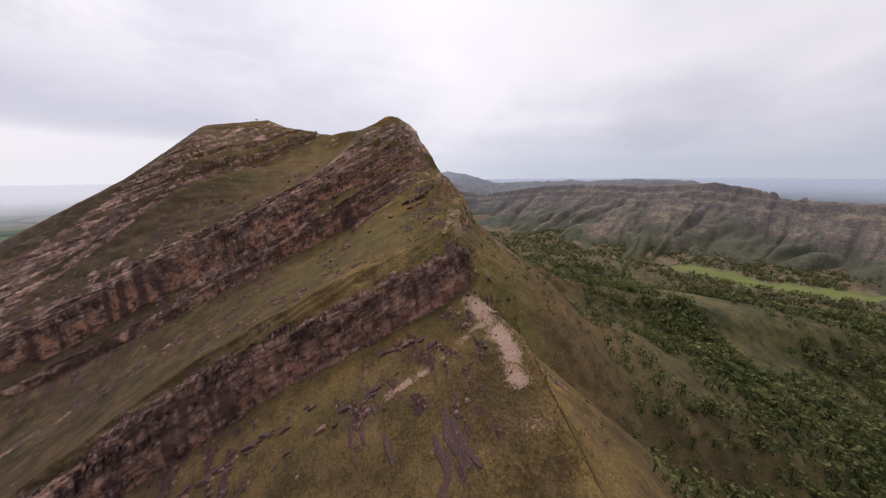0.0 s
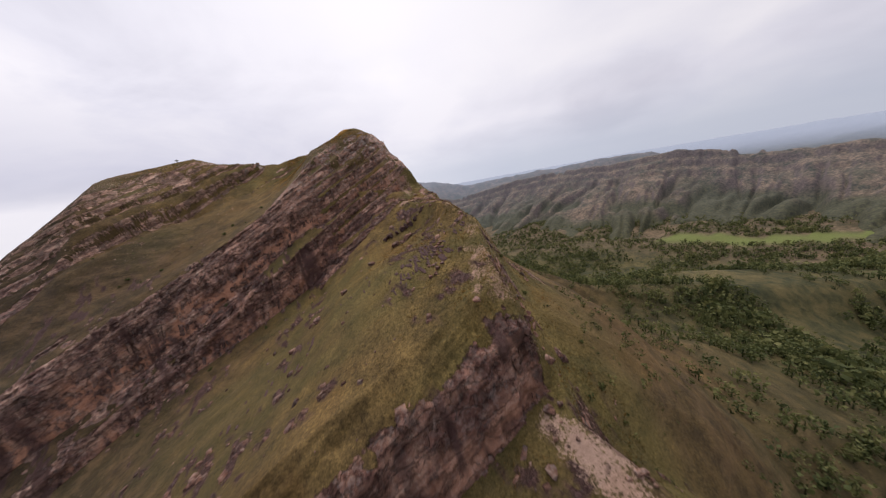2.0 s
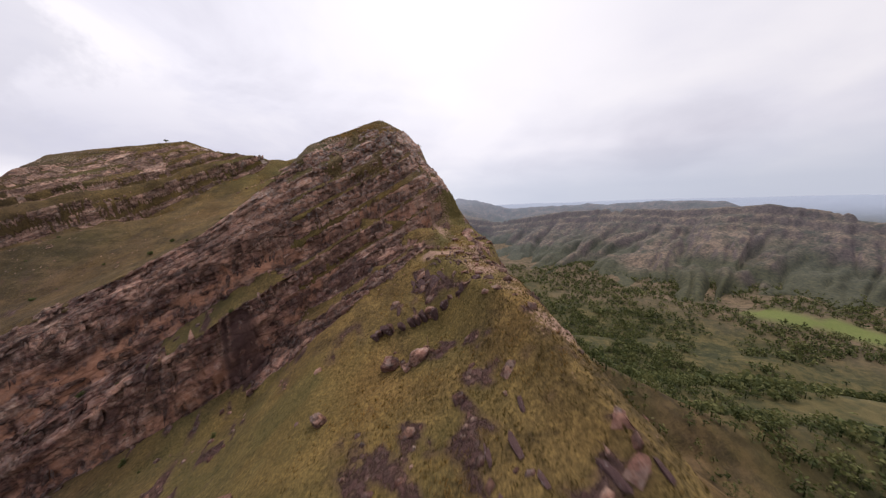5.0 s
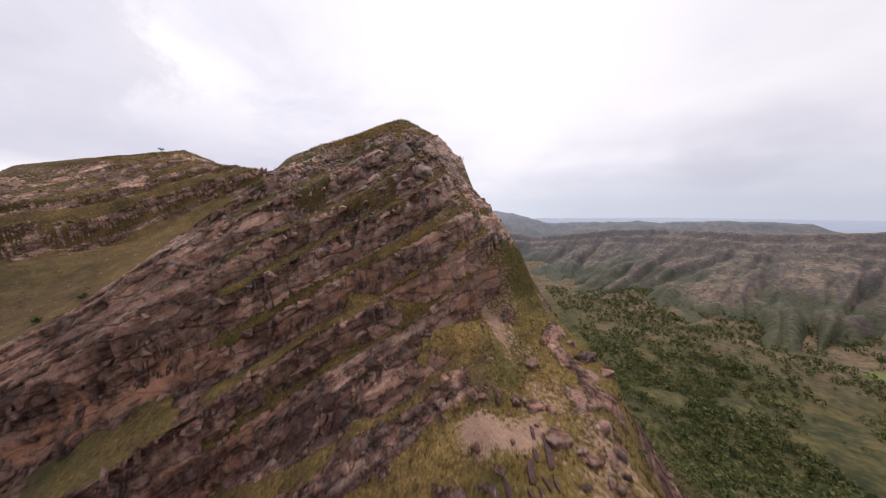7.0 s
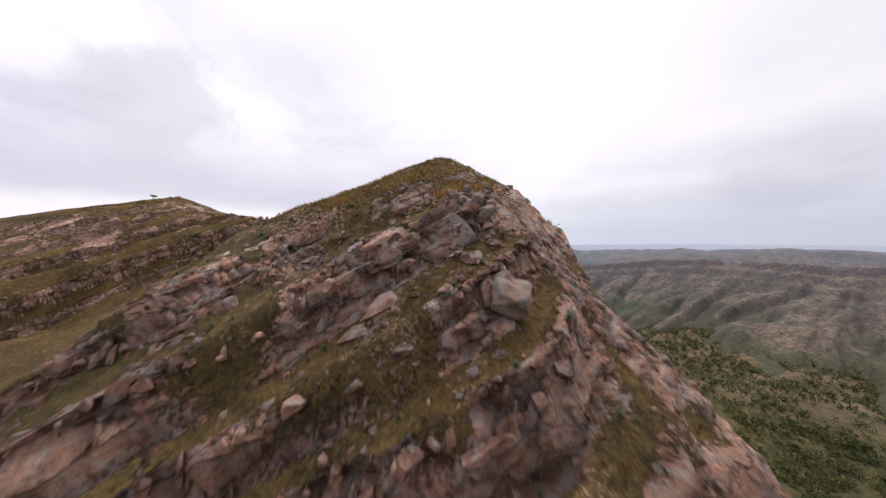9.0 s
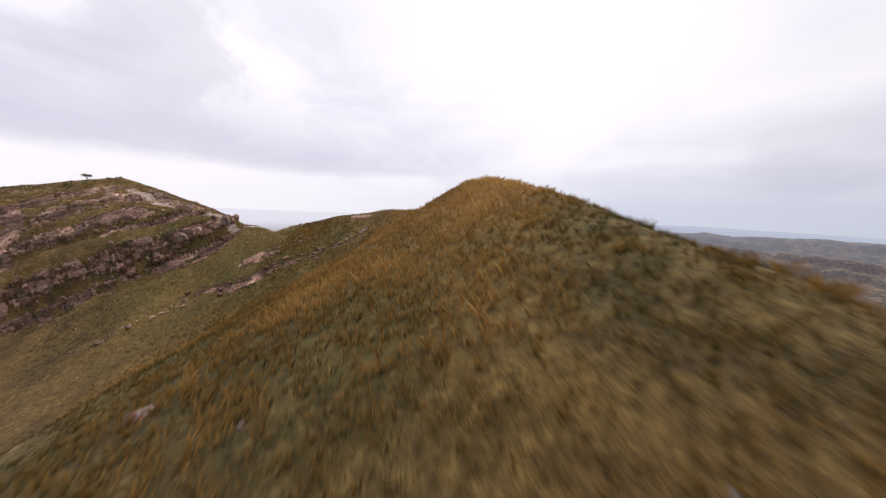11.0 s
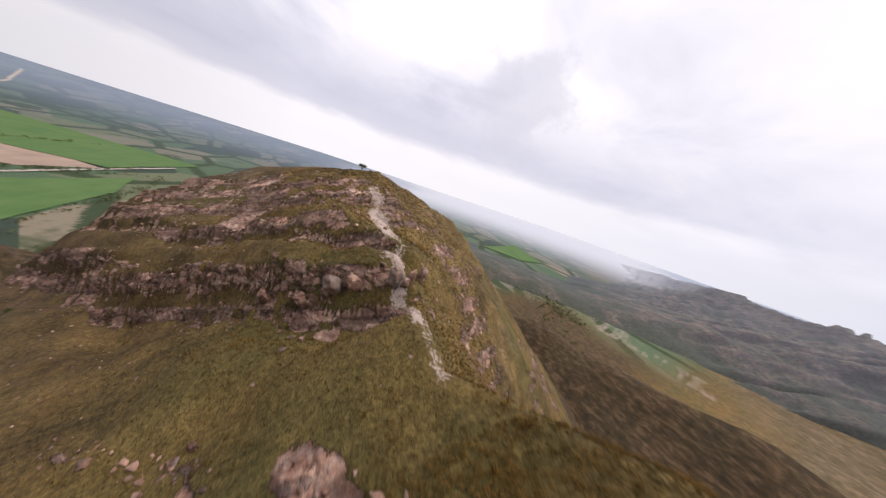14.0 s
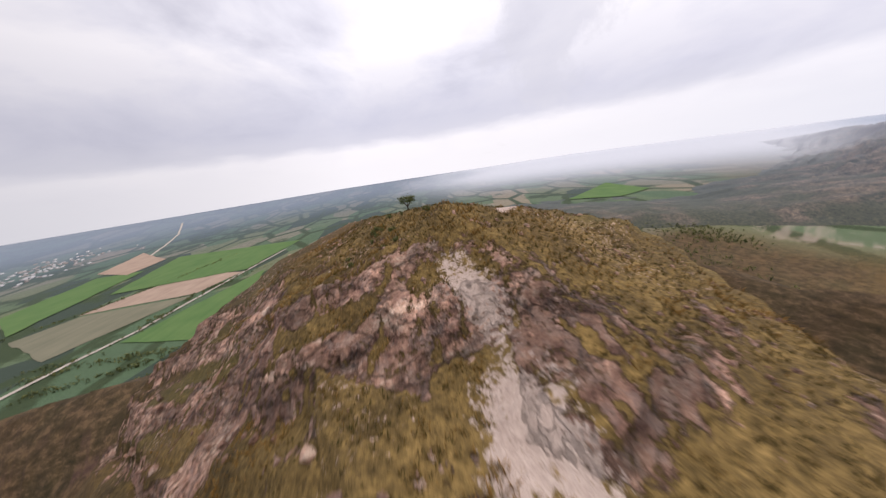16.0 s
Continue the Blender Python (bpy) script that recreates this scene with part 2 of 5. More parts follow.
def walls(x, y):
    """Height within each wall, 0 at its foot and 1 at its brow: the nose, the lower and the upper wall."""
    v, w = uneven(x, y)
    pts = nodes(v)
    return [(w - pts[i][0]) / (pts[j][0] - pts[i][0]) for i, j in ((NOSE_BASE, NOSE_TOP), (LOW_BASE, LOW_TOP), (HIGH_BASE, HIGH_TOP))]


def mountain(x, y):
    a = flank(x, y)
    v, w = strike(x, y)
    u = w + 0.5 * v + 2.0 * fbm(x, y, 16, 3, 7)
    tiers = 2.0 * smooth(342, 345, u) * smooth(358, 350, u) - 5.0 * smooth(328, 340, u) * smooth(345, 342, u) - 1.8 * smooth(349, 353, u) * smooth(355.5, 353, u) + 1.8 * smooth(353, 355.5, u) * smooth(366, 358, u)
    a = a + tiers * smooth(-8, 4, v) * smooth(120, 85, v)
    yw = y + 1.5 * fbm(x, y, 15, 3, 8)
    d = x - np.interp(y, CREST_Y, CREST_X)
    gul = fbm(x, y, 45, 4, 21)
    dg = d + 5 * gul * smooth(10, 60, d)
    keys = sorted(EAST)
    b = np.interp(yw, CREST_Y, CREST_Z) - between(keys, [np.interp(dg, EAST_D, EAST[k]) for k in keys], y)
    n = y - np.interp(x, NORTH_X, NORTH_Y)
    sn = np.interp(x, NORTH_X, NORTH_S)
    c = np.interp(x, NORTH_X, NORTH_Z) - sn * n - 0.0008 * n * np.abs(n)
    c = c + 6 * gul * smooth(30, 120, n)
    return smin(smin(a, b, 2.0), c, 3.0)


LOW_SPURS = (
    ((-660, 690, -60), (-530, 712, 2), (-453, 727, 26), (-380, 745, 18), (-292, 766, 40), (-180, 800, 58), (-60, 860, 30)),
    ((-400, -260, 0), (-425, -160, 34), (-440, -100, 40), (-443, -20, 45), (-438, 50, 42), (-400, 120, 30)),
)
RANGE = ((1750, -900, 70), (1560, 100, 60), (1480, 700, 88), (1330, 1000, 80), (1180, 1230, 118), (1010, 1420, 96), (880, 1600, 112), (640, 1830, 84),
         (420, 1960, 48), (260, 2050, 20), (60, 2250, 60), (-250, 2450, 215), (-900, 2950, 160), (-1700, 3400, 70), (-2500, 3700, -20), (-3300, 4000, -90))
BEYOND = ((2300, 2600, 96), (1500, 3300, 112), (700, 3700, 70), (330, 3900, 190), (60, 4100, 235), (-260, 4400, 120))


def ravines(x, y, d):
    """Gullies that run straight down from the range, large and small: 0 in their beds."""
    a = along(x, y, RANGE) + 40 * fbm(x, y, 300, 3, 48)
    return np.abs(fbm(a, d * 0.22, 130, 3, 47)), np.abs(fbm(a, d * 0.2, 38, 4, 49))


def tableland(x, y):
    """Across the valley: flat-topped range with scarps, ribbed talus and side spurs; higher ground beyond."""
    d, zc = to_line(x, y, RANGE)
    r1, r2 = ravines(x, y, d)
    dd = d + 90 * fbm(x, y, 420, 3, 41) + 90 * (0.22 - r1) * smooth(30, 160, d) + 30 * (0.2 - r2) + 8 * fbm(x, y, 24, 3, 45)
    prof = np.interp(dd, (-200, 0, 30, 42, 85, 96, 140, 150, 330, 600, 950, 1250), (-6, 0, 6, 28, 42, 60, 76, 88, 142, 205, 252, 290))
    gully = smooth(70, 220, d) * smooth(1000, 600, d)
    z = zc + 15 * fbm(x, y, 230, 4, 43) - prof - gully * (26 * smooth(0.30, 0.0, r1) + 11 * smooth(0.26, 0.0, r2)) + 10 * gully + 6 * fbm(x, y, 70, 5, 52, 0.6)
    d2, z2 = to_line(x, y, BEYOND)
    z2 = z2 + 40 * fbm(x, y, 500, 4, 44) - 0.33 * d2 - 30 * np.abs(fbm(x, y, 200, 4, 46))
    return smax(z, z2, 15)


def relief(x, y):
    z = mountain(x, y)
    for sp in LOW_SPURS:
        d, zc = to_line(x, y, sp)
        z = smax(z, zc - 0.62 * d + 14 * fbm(x, y, 60, 4, 31) * smooth(0, 60, d), 8)
    floor = FLOOR + 14 * fbm(x, y, 160, 4, 51) * smooth(-900, 200, x) + 16 * smooth(0.1, 0.7, fbm(x, y, 240, 3, 53)) * smooth(0, 150, x)
    z = smax(z, floor, 20)
    return z + far_rise(x, y, z)


def far_rise(x, y, z):
    """Lifts the far plain so that its edge meets the skyline in the camera's view."""
    r = np.hypot(x, y - 150)
    return np.where(r > 2300, 185 * ((np.minimum(r, 4800) - 2300) / 2500) ** 2 * np.clip(1 - (z - FLOOR) / 300, 0, 1), 0)


SADDLE_LINES = (((-117, 307), (-109, 313.5), (-105, 318)), ((-113, 299.5), (-105, 307.5), (-98, 313.5), (-93, 316), (-91, 321)), ((-133, 282), (-131, 286), (-127, 291), (-125, 296), (-122, 299), (-112, 301.5)))


def rockiness(x, y, z, gx, gy):
    """Where the ground breaks up into beds: the scarps of the flank, the edge of the east face, the far hill's ribbed side."""
    g = np.hypot(gx, gy)
    d = x - np.interp(y, CREST_Y, CREST_X)
    v, w = strike(x, y)
    n1, n2 = fbm(x, y, 22, 4, 61), fbm(x, y, 7, 3, 62)
    wn = w + 4 * n1 + 2 * n2
    nose = smooth(84, 88, wn) * smooth(109, 103, wn)
    main = smooth(203, 207, wn) * smooth(256, 246, wn + np.interp(v, (-60, -20, 60, 120), (-3, 2, 4, 6)))
    u = wn + 0.5 * v
    hill = smooth(338, 341, u) * smooth(348, 345.5, u) * smooth(-10, -2, v)
    hill = np.maximum(hill, smooth(350, 353, u) * smooth(392, 372, u + 6 * n1) * smooth(4, 16, v) * (0.55 + 0.45 * smooth(-0.2, 0.2, n1)))
    line = np.zeros_like(w)
    for ln in SADDLE_LINES:
        line = np.maximum(line, smooth(2.8, 0.7, to_line(x, y, ln)[0] + 2.0 * n2 + 1.8 * n1))
    thin = smooth(0.1, 0.35, n1) * smooth(0.35, 0.6, g) * (smooth(152, 155, wn) * smooth(163, 159, wn) + smooth(190, 193, wn) * smooth(201, 198, wn))
    r = np.maximum(np.maximum(nose, main) * smooth(0.62, 1.0, g + 0.25 * n1 + 0.15 * n2 + 0.25 * smooth(-20, -36, v)), hill * smooth(0.25, 0.5, g + 0.15 * n1))
    r = np.maximum(r, np.maximum(0.52 * line, 0.8 * thin))
    n = y - np.interp(x, NORTH_X, NORTH_Y)
    r = np.maximum(r, 0.75 * smooth(-0.1, 0.25, n1 + 0.4 * n2) * smooth(8, 20, n) * smooth(140, 100, n) * smooth(-128, -142, x) * smooth(-300, -270, x))
    return r * smooth(4, -4, d) * smooth(420, 230, np.abs(v)) * smooth(480, 380, y)



# ---- materials ----
def material(name):
    m = bpy.data.materials.new(name)
    m.use_nodes = True
    nt = m.node_tree
    b = nt.nodes["Principled BSDF"]
    b.inputs["Roughness"].default_value = 0.9
    b.inputs["Specular IOR Level"].default_value = 0.2
    return m, nt, b


def attr(nt, name):
    n = nt.nodes.new("ShaderNodeAttribute")
    n.attribute_name = name
    return n.outputs["Fac"]


def bump(nt, b, height, strength, distance):
    n = nt.nodes.new("ShaderNodeBump")
    n.inputs["Strength"].default_value = strength
    n.inputs["Distance"].default_value = distance
    nt.links.new(height, n.inputs["Height"])
    nt.links.new(n.outputs[0], b.inputs["Normal"])


def rock_colour(nt, co, extra=0.0):
    """Purple-brown sandstone banded along its beds, with grey lichen, pale weathering and orange fresh faces."""
    xyz = nt.nodes.new("ShaderNodeSeparateXYZ")
    nt.links.new(co, xyz.inputs[0])
    x, y, z = xyz.outputs
    v = mth(nt, "ADD", mth(nt, "MULTIPLY", x, -CV), mth(nt, "MULTIPLY", y, -CS))
    w = mth(nt, "ADD", mth(nt, "MULTIPLY", x, -CS), mth(nt, "MULTIPLY", y, CV))
    bed = nt.nodes.new("ShaderNodeCombineXYZ")
    nt.links.new(mth(nt, "MULTIPLY", v, 0.25), bed.inputs[0])
    nt.links.new(mth(nt, "MULTIPLY", w, 0.35), bed.inputs[1])
    nt.links.new(mth(nt, "MULTIPLY_ADD", v, 0.42, z), bed.inputs[2])
    bv = bed.outputs[0]
    base = ramp(nt, [(0.33, (0.020, 0.011, 0.010)), (0.42, (0.140, 0.072, 0.054)), (0.53, (0.31, 0.172, 0.122)), (0.66, (0.52, 0.385, 0.30))])
    f = mth(nt, "ADD", mth(nt, "MULTIPLY", tex(nt, bv, 0.55, 8, 0.66), 0.55), mth(nt, "MULTIPLY", tex(nt, co, 0.9, 8, 0.7), 0.45))
    nt.links.new(f, base.inputs[0])
    fresh = ramp(nt, [(0.53, 0.0), (0.61, 1.0)])
    nt.links.new(tex(nt, mapped(nt, bv, (9, 4, 2), scale=(0.8, 0.8, 1)), 0.26, 6, 0.62), fresh.inputs[0])
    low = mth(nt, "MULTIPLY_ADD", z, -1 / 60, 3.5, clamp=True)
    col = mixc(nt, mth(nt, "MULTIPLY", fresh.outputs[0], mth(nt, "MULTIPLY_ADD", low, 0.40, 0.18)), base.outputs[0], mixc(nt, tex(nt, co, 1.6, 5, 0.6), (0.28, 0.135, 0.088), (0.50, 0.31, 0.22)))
    grey_hill = mth(nt, "MULTIPLY_ADD", x, -1 / 30, -3.5, clamp=True)
    col = mixc(nt, grey_hill, col, mixc(nt, 1.0, col, (1.12, 1.22, 1.26), "MULTIPLY"))
    # joints part the beds into blocks, each of its own shade
    wav = mth(nt, "MULTIPLY_ADD", tex(nt, co, 0.5, 5, 0.6), 2.2, -1.1)
    jv = nt.nodes.new("ShaderNodeCombineXYZ")
    nt.links.new(mth(nt, "MULTIPLY_ADD", v, 0.30, wav), jv.inputs[0])
    nt.links.new(mth(nt, "MULTIPLY_ADD", w, 0.45, wav), jv.inputs[1])
    nt.links.new(mth(nt, "ADD", mth(nt, "MULTIPLY_ADD", v, 0.42, z), wav), jv.inputs[2])
    cells = nt.nodes.new("ShaderNodeTexVoronoi")
    cells.inputs["Scale"].default_value = 0.42
    nt.links.new(jv.outputs[0], cells.inputs["Vector"])
    cs = nt.nodes.new("ShaderNodeSeparateColor")
    nt.links.new(cells.outputs["Color"], cs.inputs[0])
    joint = nt.nodes.new("ShaderNodeTexVoronoi")
    joint.feature = "DISTANCE_TO_EDGE"
    joint.inputs["Scale"].default_value = 0.42
    nt.links.new(jv.outputs[0], joint.inputs["Vector"])
    gapr = ramp(nt, [(0.0, 0.45), (0.03, 0.7), (0.08, 1.0)])
    nt.links.new(mth(nt, "ADD", joint.outputs["Distance"], mth(nt, "MULTIPLY_ADD", tex(nt, co, 3.2, 5, 0.7), 0.16, -0.08)), gapr.inputs[0])
    shade = mth(nt, "MULTIPLY", gapr.outputs[0], mth(nt, "MULTIPLY_ADD", cs.outputs[0], 0.75, 0.65))
    grit = mth(nt, "MULTIPLY_ADD", tex(nt, mapped(nt, co, (6, 6, 2)), 4.2, 6, 0.75), 1.5, 0.25)
    col = mixc(nt, 1.0, col, mth(nt, "MULTIPLY", shade, grit), "MULTIPLY")
    # purple-black patches darken the lower walls, more towards the foot
    dark_patch = ramp(nt, [(0.40, 0.15), (0.56, 0.85)])
    nt.links.new(tex(nt, mapped(nt, co, (12, 3, 7)), 0.16, 6, 0.66), dark_patch.inputs[0])
    foot = mth(nt, "MULTIPLY_ADD", z, -1 / 28, 5.9, clamp=True)
    col = mixc(nt, mth(nt, "MULTIPLY", dark_patch.outputs[0], foot), col, mixc(nt, 1.0, col, (0.34, 0.29, 0.34), "MULTIPLY"))
    lich = ramp(nt, [(0.48, 0.0), (0.56, 1.0)])
    nt.links.new(tex(nt, mapped(nt, co, (3, 8, 5)), 0.8, 8, 0.68), lich.inputs[0])
    geo = nt.nodes.new("ShaderNodeNewGeometry")
    sp = nt.nodes.new("ShaderNodeSeparateXYZ")
    nt.links.new(geo.outputs["Normal"], sp.inputs[0])
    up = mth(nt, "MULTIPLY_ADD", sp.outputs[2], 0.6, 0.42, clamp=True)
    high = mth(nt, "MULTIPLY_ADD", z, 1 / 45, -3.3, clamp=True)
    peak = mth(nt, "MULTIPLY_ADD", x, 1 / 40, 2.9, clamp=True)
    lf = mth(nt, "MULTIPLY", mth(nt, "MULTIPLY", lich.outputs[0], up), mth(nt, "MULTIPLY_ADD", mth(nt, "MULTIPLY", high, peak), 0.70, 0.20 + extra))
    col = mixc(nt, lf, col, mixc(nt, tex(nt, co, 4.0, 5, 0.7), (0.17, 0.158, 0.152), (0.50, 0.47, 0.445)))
    cracks = mth(nt, "MULTIPLY", gapr.outputs[0], mth(nt, "MULTIPLY_ADD", cs.outputs[1], 0.5, 0.75))
    return col, mth(nt, "MULTIPLY_ADD", tex(nt, co, 2.6, 8, 0.72), 0.6, cracks)


def make_ground_material():
    m, nt, b = material("ground")
    co = nt.nodes.new("ShaderNodeTexCoord").outputs["Object"]
    n_big = tex(nt, co, 0.018, 5, 0.6)
    n_mid = tex(nt, mapped(nt, co, (5, 1, 9)), 0.11, 6, 0.62)
    n_fine = tex(nt, mapped(nt, co, (1, 7, 3)), 1.1, 6, 0.7)
    grain = tex(nt, co, 5.5, 3, 0.7)
    # hill grass
    g = ramp(nt, [(0.30, (0.026, 0.018, 0.009)), (0.43, (0.078, 0.053, 0.020)), (0.55, (0.165, 0.111, 0.039)), (0.70, (0.31, 0.207, 0.076))])
    nt.links.new(mth(nt, "ADD", mth(nt, "MULTIPLY", n_mid, 0.5), mth(nt, "MULTIPLY", n_fine, 0.5)), g.inputs[0])
    gold = mixc(nt, n_fine, (0.14, 0.074, 0.019), (0.40, 0.220, 0.060))
    col = mixc(nt, mth(nt, "MULTIPLY", attr(nt, "dry"), 0.75), g.outputs[0], gold)
    lush = mixc(nt, n_fine, (0.045, 0.050, 0.014), (0.125, 0.120, 0.034))
    col = mixc(nt, mth(nt, "MULTIPLY", attr(nt, "lush"), 0.6), col, lush)
    # brown slopes; the dark tone also carries painted cloud shade and lens falloff
    dim_brown = ramp(nt, [(0.38, (0.008, 0.006, 0.005)), (0.5, (0.038, 0.025, 0.016)), (0.62, (0.105, 0.066, 0.040))])
    nt.links.new(tex(nt, mapped(nt, co, (2, 2, 8), (0, 0, 25), (0.6, 1.0, 2.2)), 0.10, 8, 0.74), dim_brown.inputs[0])
    col = mixc(nt, mth(nt, "MULTIPLY", attr(nt, "brown"), 0.8), col, dim_brown.outputs[0])
    # wooded valley ground
    wood = ramp(nt, [(0.38, (0.022, 0.028, 0.011)), (0.47, (0.046, 0.046, 0.018)), (0.55, (0.082, 0.070, 0.027)), (0.66, (0.125, 0.100, 0.041))])
    nt.links.new(mth(nt, "ADD", mth(nt, "MULTIPLY", n_big, 0.5), mth(nt, "MULTIPLY", n_mid, 0.5)), wood.inputs[0])
    col = mixc(nt, attr(nt, "wood"), col, wood.outputs[0])
    # far tableland: dull brown and green slopes with scarps
    tl = ramp(nt, [(0.41, (0.040, 0.040, 0.024)), (0.49, (0.104, 0.080, 0.052)), (0.56, (0.185, 0.132, 0.090))])
    nt.links.new(mth(nt, "ADD", mth(nt, "MULTIPLY", tex(nt, co, 0.022, 8, 0.72), 0.6), mth(nt, "MULTIPLY", tex(nt, mapped(nt, co, (30, 8, 4)), 0.09, 6, 0.8), 0.4)), tl.inputs[0])
    col = mixc(nt, attr(nt, "table"), col, tl.outputs[0])
    col = mixc(nt, mth(nt, "MULTIPLY", attr(nt, "scarp"), 0.85), col, mixc(nt, n_mid, (0.055, 0.042, 0.040), (0.145, 0.105, 0.092)))
    col = mixc(nt, attr(nt, "lowwood"), col, mixc(nt, n_mid, (0.028, 0.034, 0.016), (0.084, 0.076, 0.034)))
    bushes = mth(nt, "MULTIPLY_ADD", mth(nt, "SUBTRACT", tex(nt, mapped(nt, co, (8, 3, 1)), 0.13, 5, 0.7), 0.5), 3.2, 1.0)
    col = mixc(nt, attr(nt, "table"), col, mixc(nt, 1.0, col, bushes, "MULTIPLY"))
    # farmed plain: parcels, hedges, woods
    pc = mapped(nt, co, (130, 40, 0), (0, 0, 32), (1 / 480, 1 / 210, 0))
    cell = nt.nodes.new("ShaderNodeTexVoronoi")
    cell.distance, cell.voronoi_dimensions = "CHEBYCHEV", "2D"
    cell.inputs["Scale"].default_value = 1.0
    cell.inputs["Randomness"].default_value = 0.75
    nt.links.new(pc, cell.inputs["Vector"])
    sepc = nt.nodes.new("ShaderNodeSeparateColor")
    nt.links.new(cell.outputs["Color"], sepc.inputs[0])
    crop = ramp(nt, [(0.0, (0.065, 0.105, 0.058)), (0.24, (0.085, 0.120, 0.066)), (0.40, (0.115, 0.130, 0.075)), (0.56, (0.15, 0.145, 0.105)),
                     (0.70, (0.20, 0.170, 0.12)), (0.78, (0.035, 0.052, 0.038))], "CONSTANT")
    nt.links.new(sepc.outputs[0], crop.inputs[0])
    edge = nt.nodes.new("ShaderNodeTexVoronoi")
    edge.feature, edge.voronoi_dimensions = "DISTANCE_TO_EDGE", "2D"
    edge.inputs["Randomness"].default_value = 0.9
    edge.inputs["Scale"].default_value = 1.0
    nt.links.new(mapped(nt, co, (10, 90, 0), (0, 0, 30), (1 / 520, 1 / 260, 0)), edge.inputs["Vector"])
    hedge = ramp(nt, [(0.0, 1.0), (0.05, 1.0), (0.09, 0.0)])
    nt.links.new(mth(nt, "ADD", edge.outputs["Distance"], mth(nt, "MULTIPLY_ADD", n_mid, 0.12, -0.06)), hedge.inputs[0])
    woods = ramp(nt, [(0.56, 0.0), (0.62, 1.0)])
    nt.links.new(tex(nt, mapped(nt, co, (700, 90, 0)), 0.0035, 4, 0.6), woods.inputs[0])
    fld = mixc(nt, mth(nt, "MAXIMUM", hedge.outputs[0], woods.outputs[0]), crop.outputs[0], mixc(nt, n_mid, (0.018, 0.034, 0.016), (0.05, 0.07, 0.03)))
    col = mixc(nt, attr(nt, "plain"), col, fld)
    # pastures of the valley floor
    col = mixc(nt, attr(nt, "pasture"), col, mixc(nt, n_mid, (0.085, 0.115, 0.028), (0.15, 0.165, 0.05)))
    # beyond the plain: distance haze and mist painted into the ground colour
    col = mixc(nt, attr(nt, "haze_blue"), col, mixc(nt, n_big, (0.090, 0.125, 0.180), (0.135, 0.172, 0.228)))
    col = mixc(nt, attr(nt, "haze_pale"), col, (0.31, 0.36, 0.45))
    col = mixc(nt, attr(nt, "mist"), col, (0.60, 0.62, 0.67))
    near = mth(nt, "SUBTRACT", 1.0, mth(nt, "MAXIMUM", attr(nt, "haze_blue"), attr(nt, "table")))
    speck = mth(nt, "MULTIPLY_ADD", mth(nt, "MULTIPLY", mth(nt, "SUBTRACT", tex(nt, co, 2.6, 6, 0.75), 0.5), near), 3.0, 1.0)
    col = mixc(nt, 1.0, col, speck, "MULTIPLY")
    # bare rock and trodden soil
    chip = tex(nt, mapped(nt, co, (4, 2, 6)), 1.15, 7, 0.74)
    rk = ramp(nt, [(0.40, 0.0), (0.56, 1.0)])
    nt.links.new(mth(nt, "MULTIPLY_ADD", mth(nt, "MULTIPLY", mth(nt, "SUBTRACT", chip, 0.5), mth(nt, "MULTIPLY", attr(nt, "rock"), 5.0, clamp=True)), 2.1, attr(nt, "rock")), rk.inputs[0])
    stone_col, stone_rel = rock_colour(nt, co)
    stone = mixc(nt, 1.0, stone_col, mth(nt, "MULTIPLY_ADD", attr(nt, "block"), 0.85, 0.58), "MULTIPLY")
    raw_f = ramp(nt, [(0.45, 0.0), (0.58, 0.9)])
    nt.links.new(tex(nt, mapped(nt, co, (2, 9, 4)), 0.22, 5, 0.65), raw_f.inputs[0])
    stone = mixc(nt, mth(nt, "MULTIPLY", attr(nt, "fresh"), raw_f.outputs[0]), stone, mixc(nt, n_fine, (0.30, 0.118, 0.066), (0.66, 0.36, 0.235)))
    col = mixc(nt, rk.outputs[0], col, stone)
    col = mixc(nt, mth(nt, "MULTIPLY", attr(nt, "slab"), 0.85), col, mixc(nt, n_fine, (0.030, 0.016, 0.016), (0.13, 0.072, 0.064)))
    soil = mixc(nt, mth(nt, "MULTIPLY_ADD", mth(nt, "SUBTRACT", mth(nt, "ADD", mth(nt, "MULTIPLY", grain, 0.5), mth(nt, "MULTIPLY", n_fine, 0.5)), 0.5), 2.2, 0.5, clamp=True), (0.13, 0.072, 0.046), (0.46, 0.31, 0.235))
    pale = mixc(nt, tex(nt, co, 2.2, 7, 0.75), (0.25, 0.185, 0.155), (0.66, 0.55, 0.49))
    worn = ramp(nt, [(0.36, 0.0), (0.54, 1.0)])
    nt.links.new(mth(nt, "MULTIPLY_ADD", mth(nt, "MULTIPLY", mth(nt, "SUBTRACT", tex(nt, co, 2.0, 6, 0.75), 0.5), mth(nt, "MULTIPLY", attr(nt, "bare"), 5.0, clamp=True)), 3.0, attr(nt, "bare")), worn.inputs[0])
    col = mixc(nt, worn.outputs[0], col, mixc(nt, attr(nt, "chalk"), soil, pale))
    nt.links.new(col, b.inputs["Base Color"])
    hgt = mth(nt, "MULTIPLY", mth(nt, "ADD", mth(nt, "ADD", mth(nt, "MULTIPLY", n_fine, 0.7), mth(nt, "MULTIPLY", grain, 0.35)), mth(nt, "MULTIPLY", rk.outputs[0], mth(nt, "MULTIPLY_ADD", chip, 0.6, stone_rel))), near)
    bump(nt, b, hgt, 0.9, 0.5)
    return m


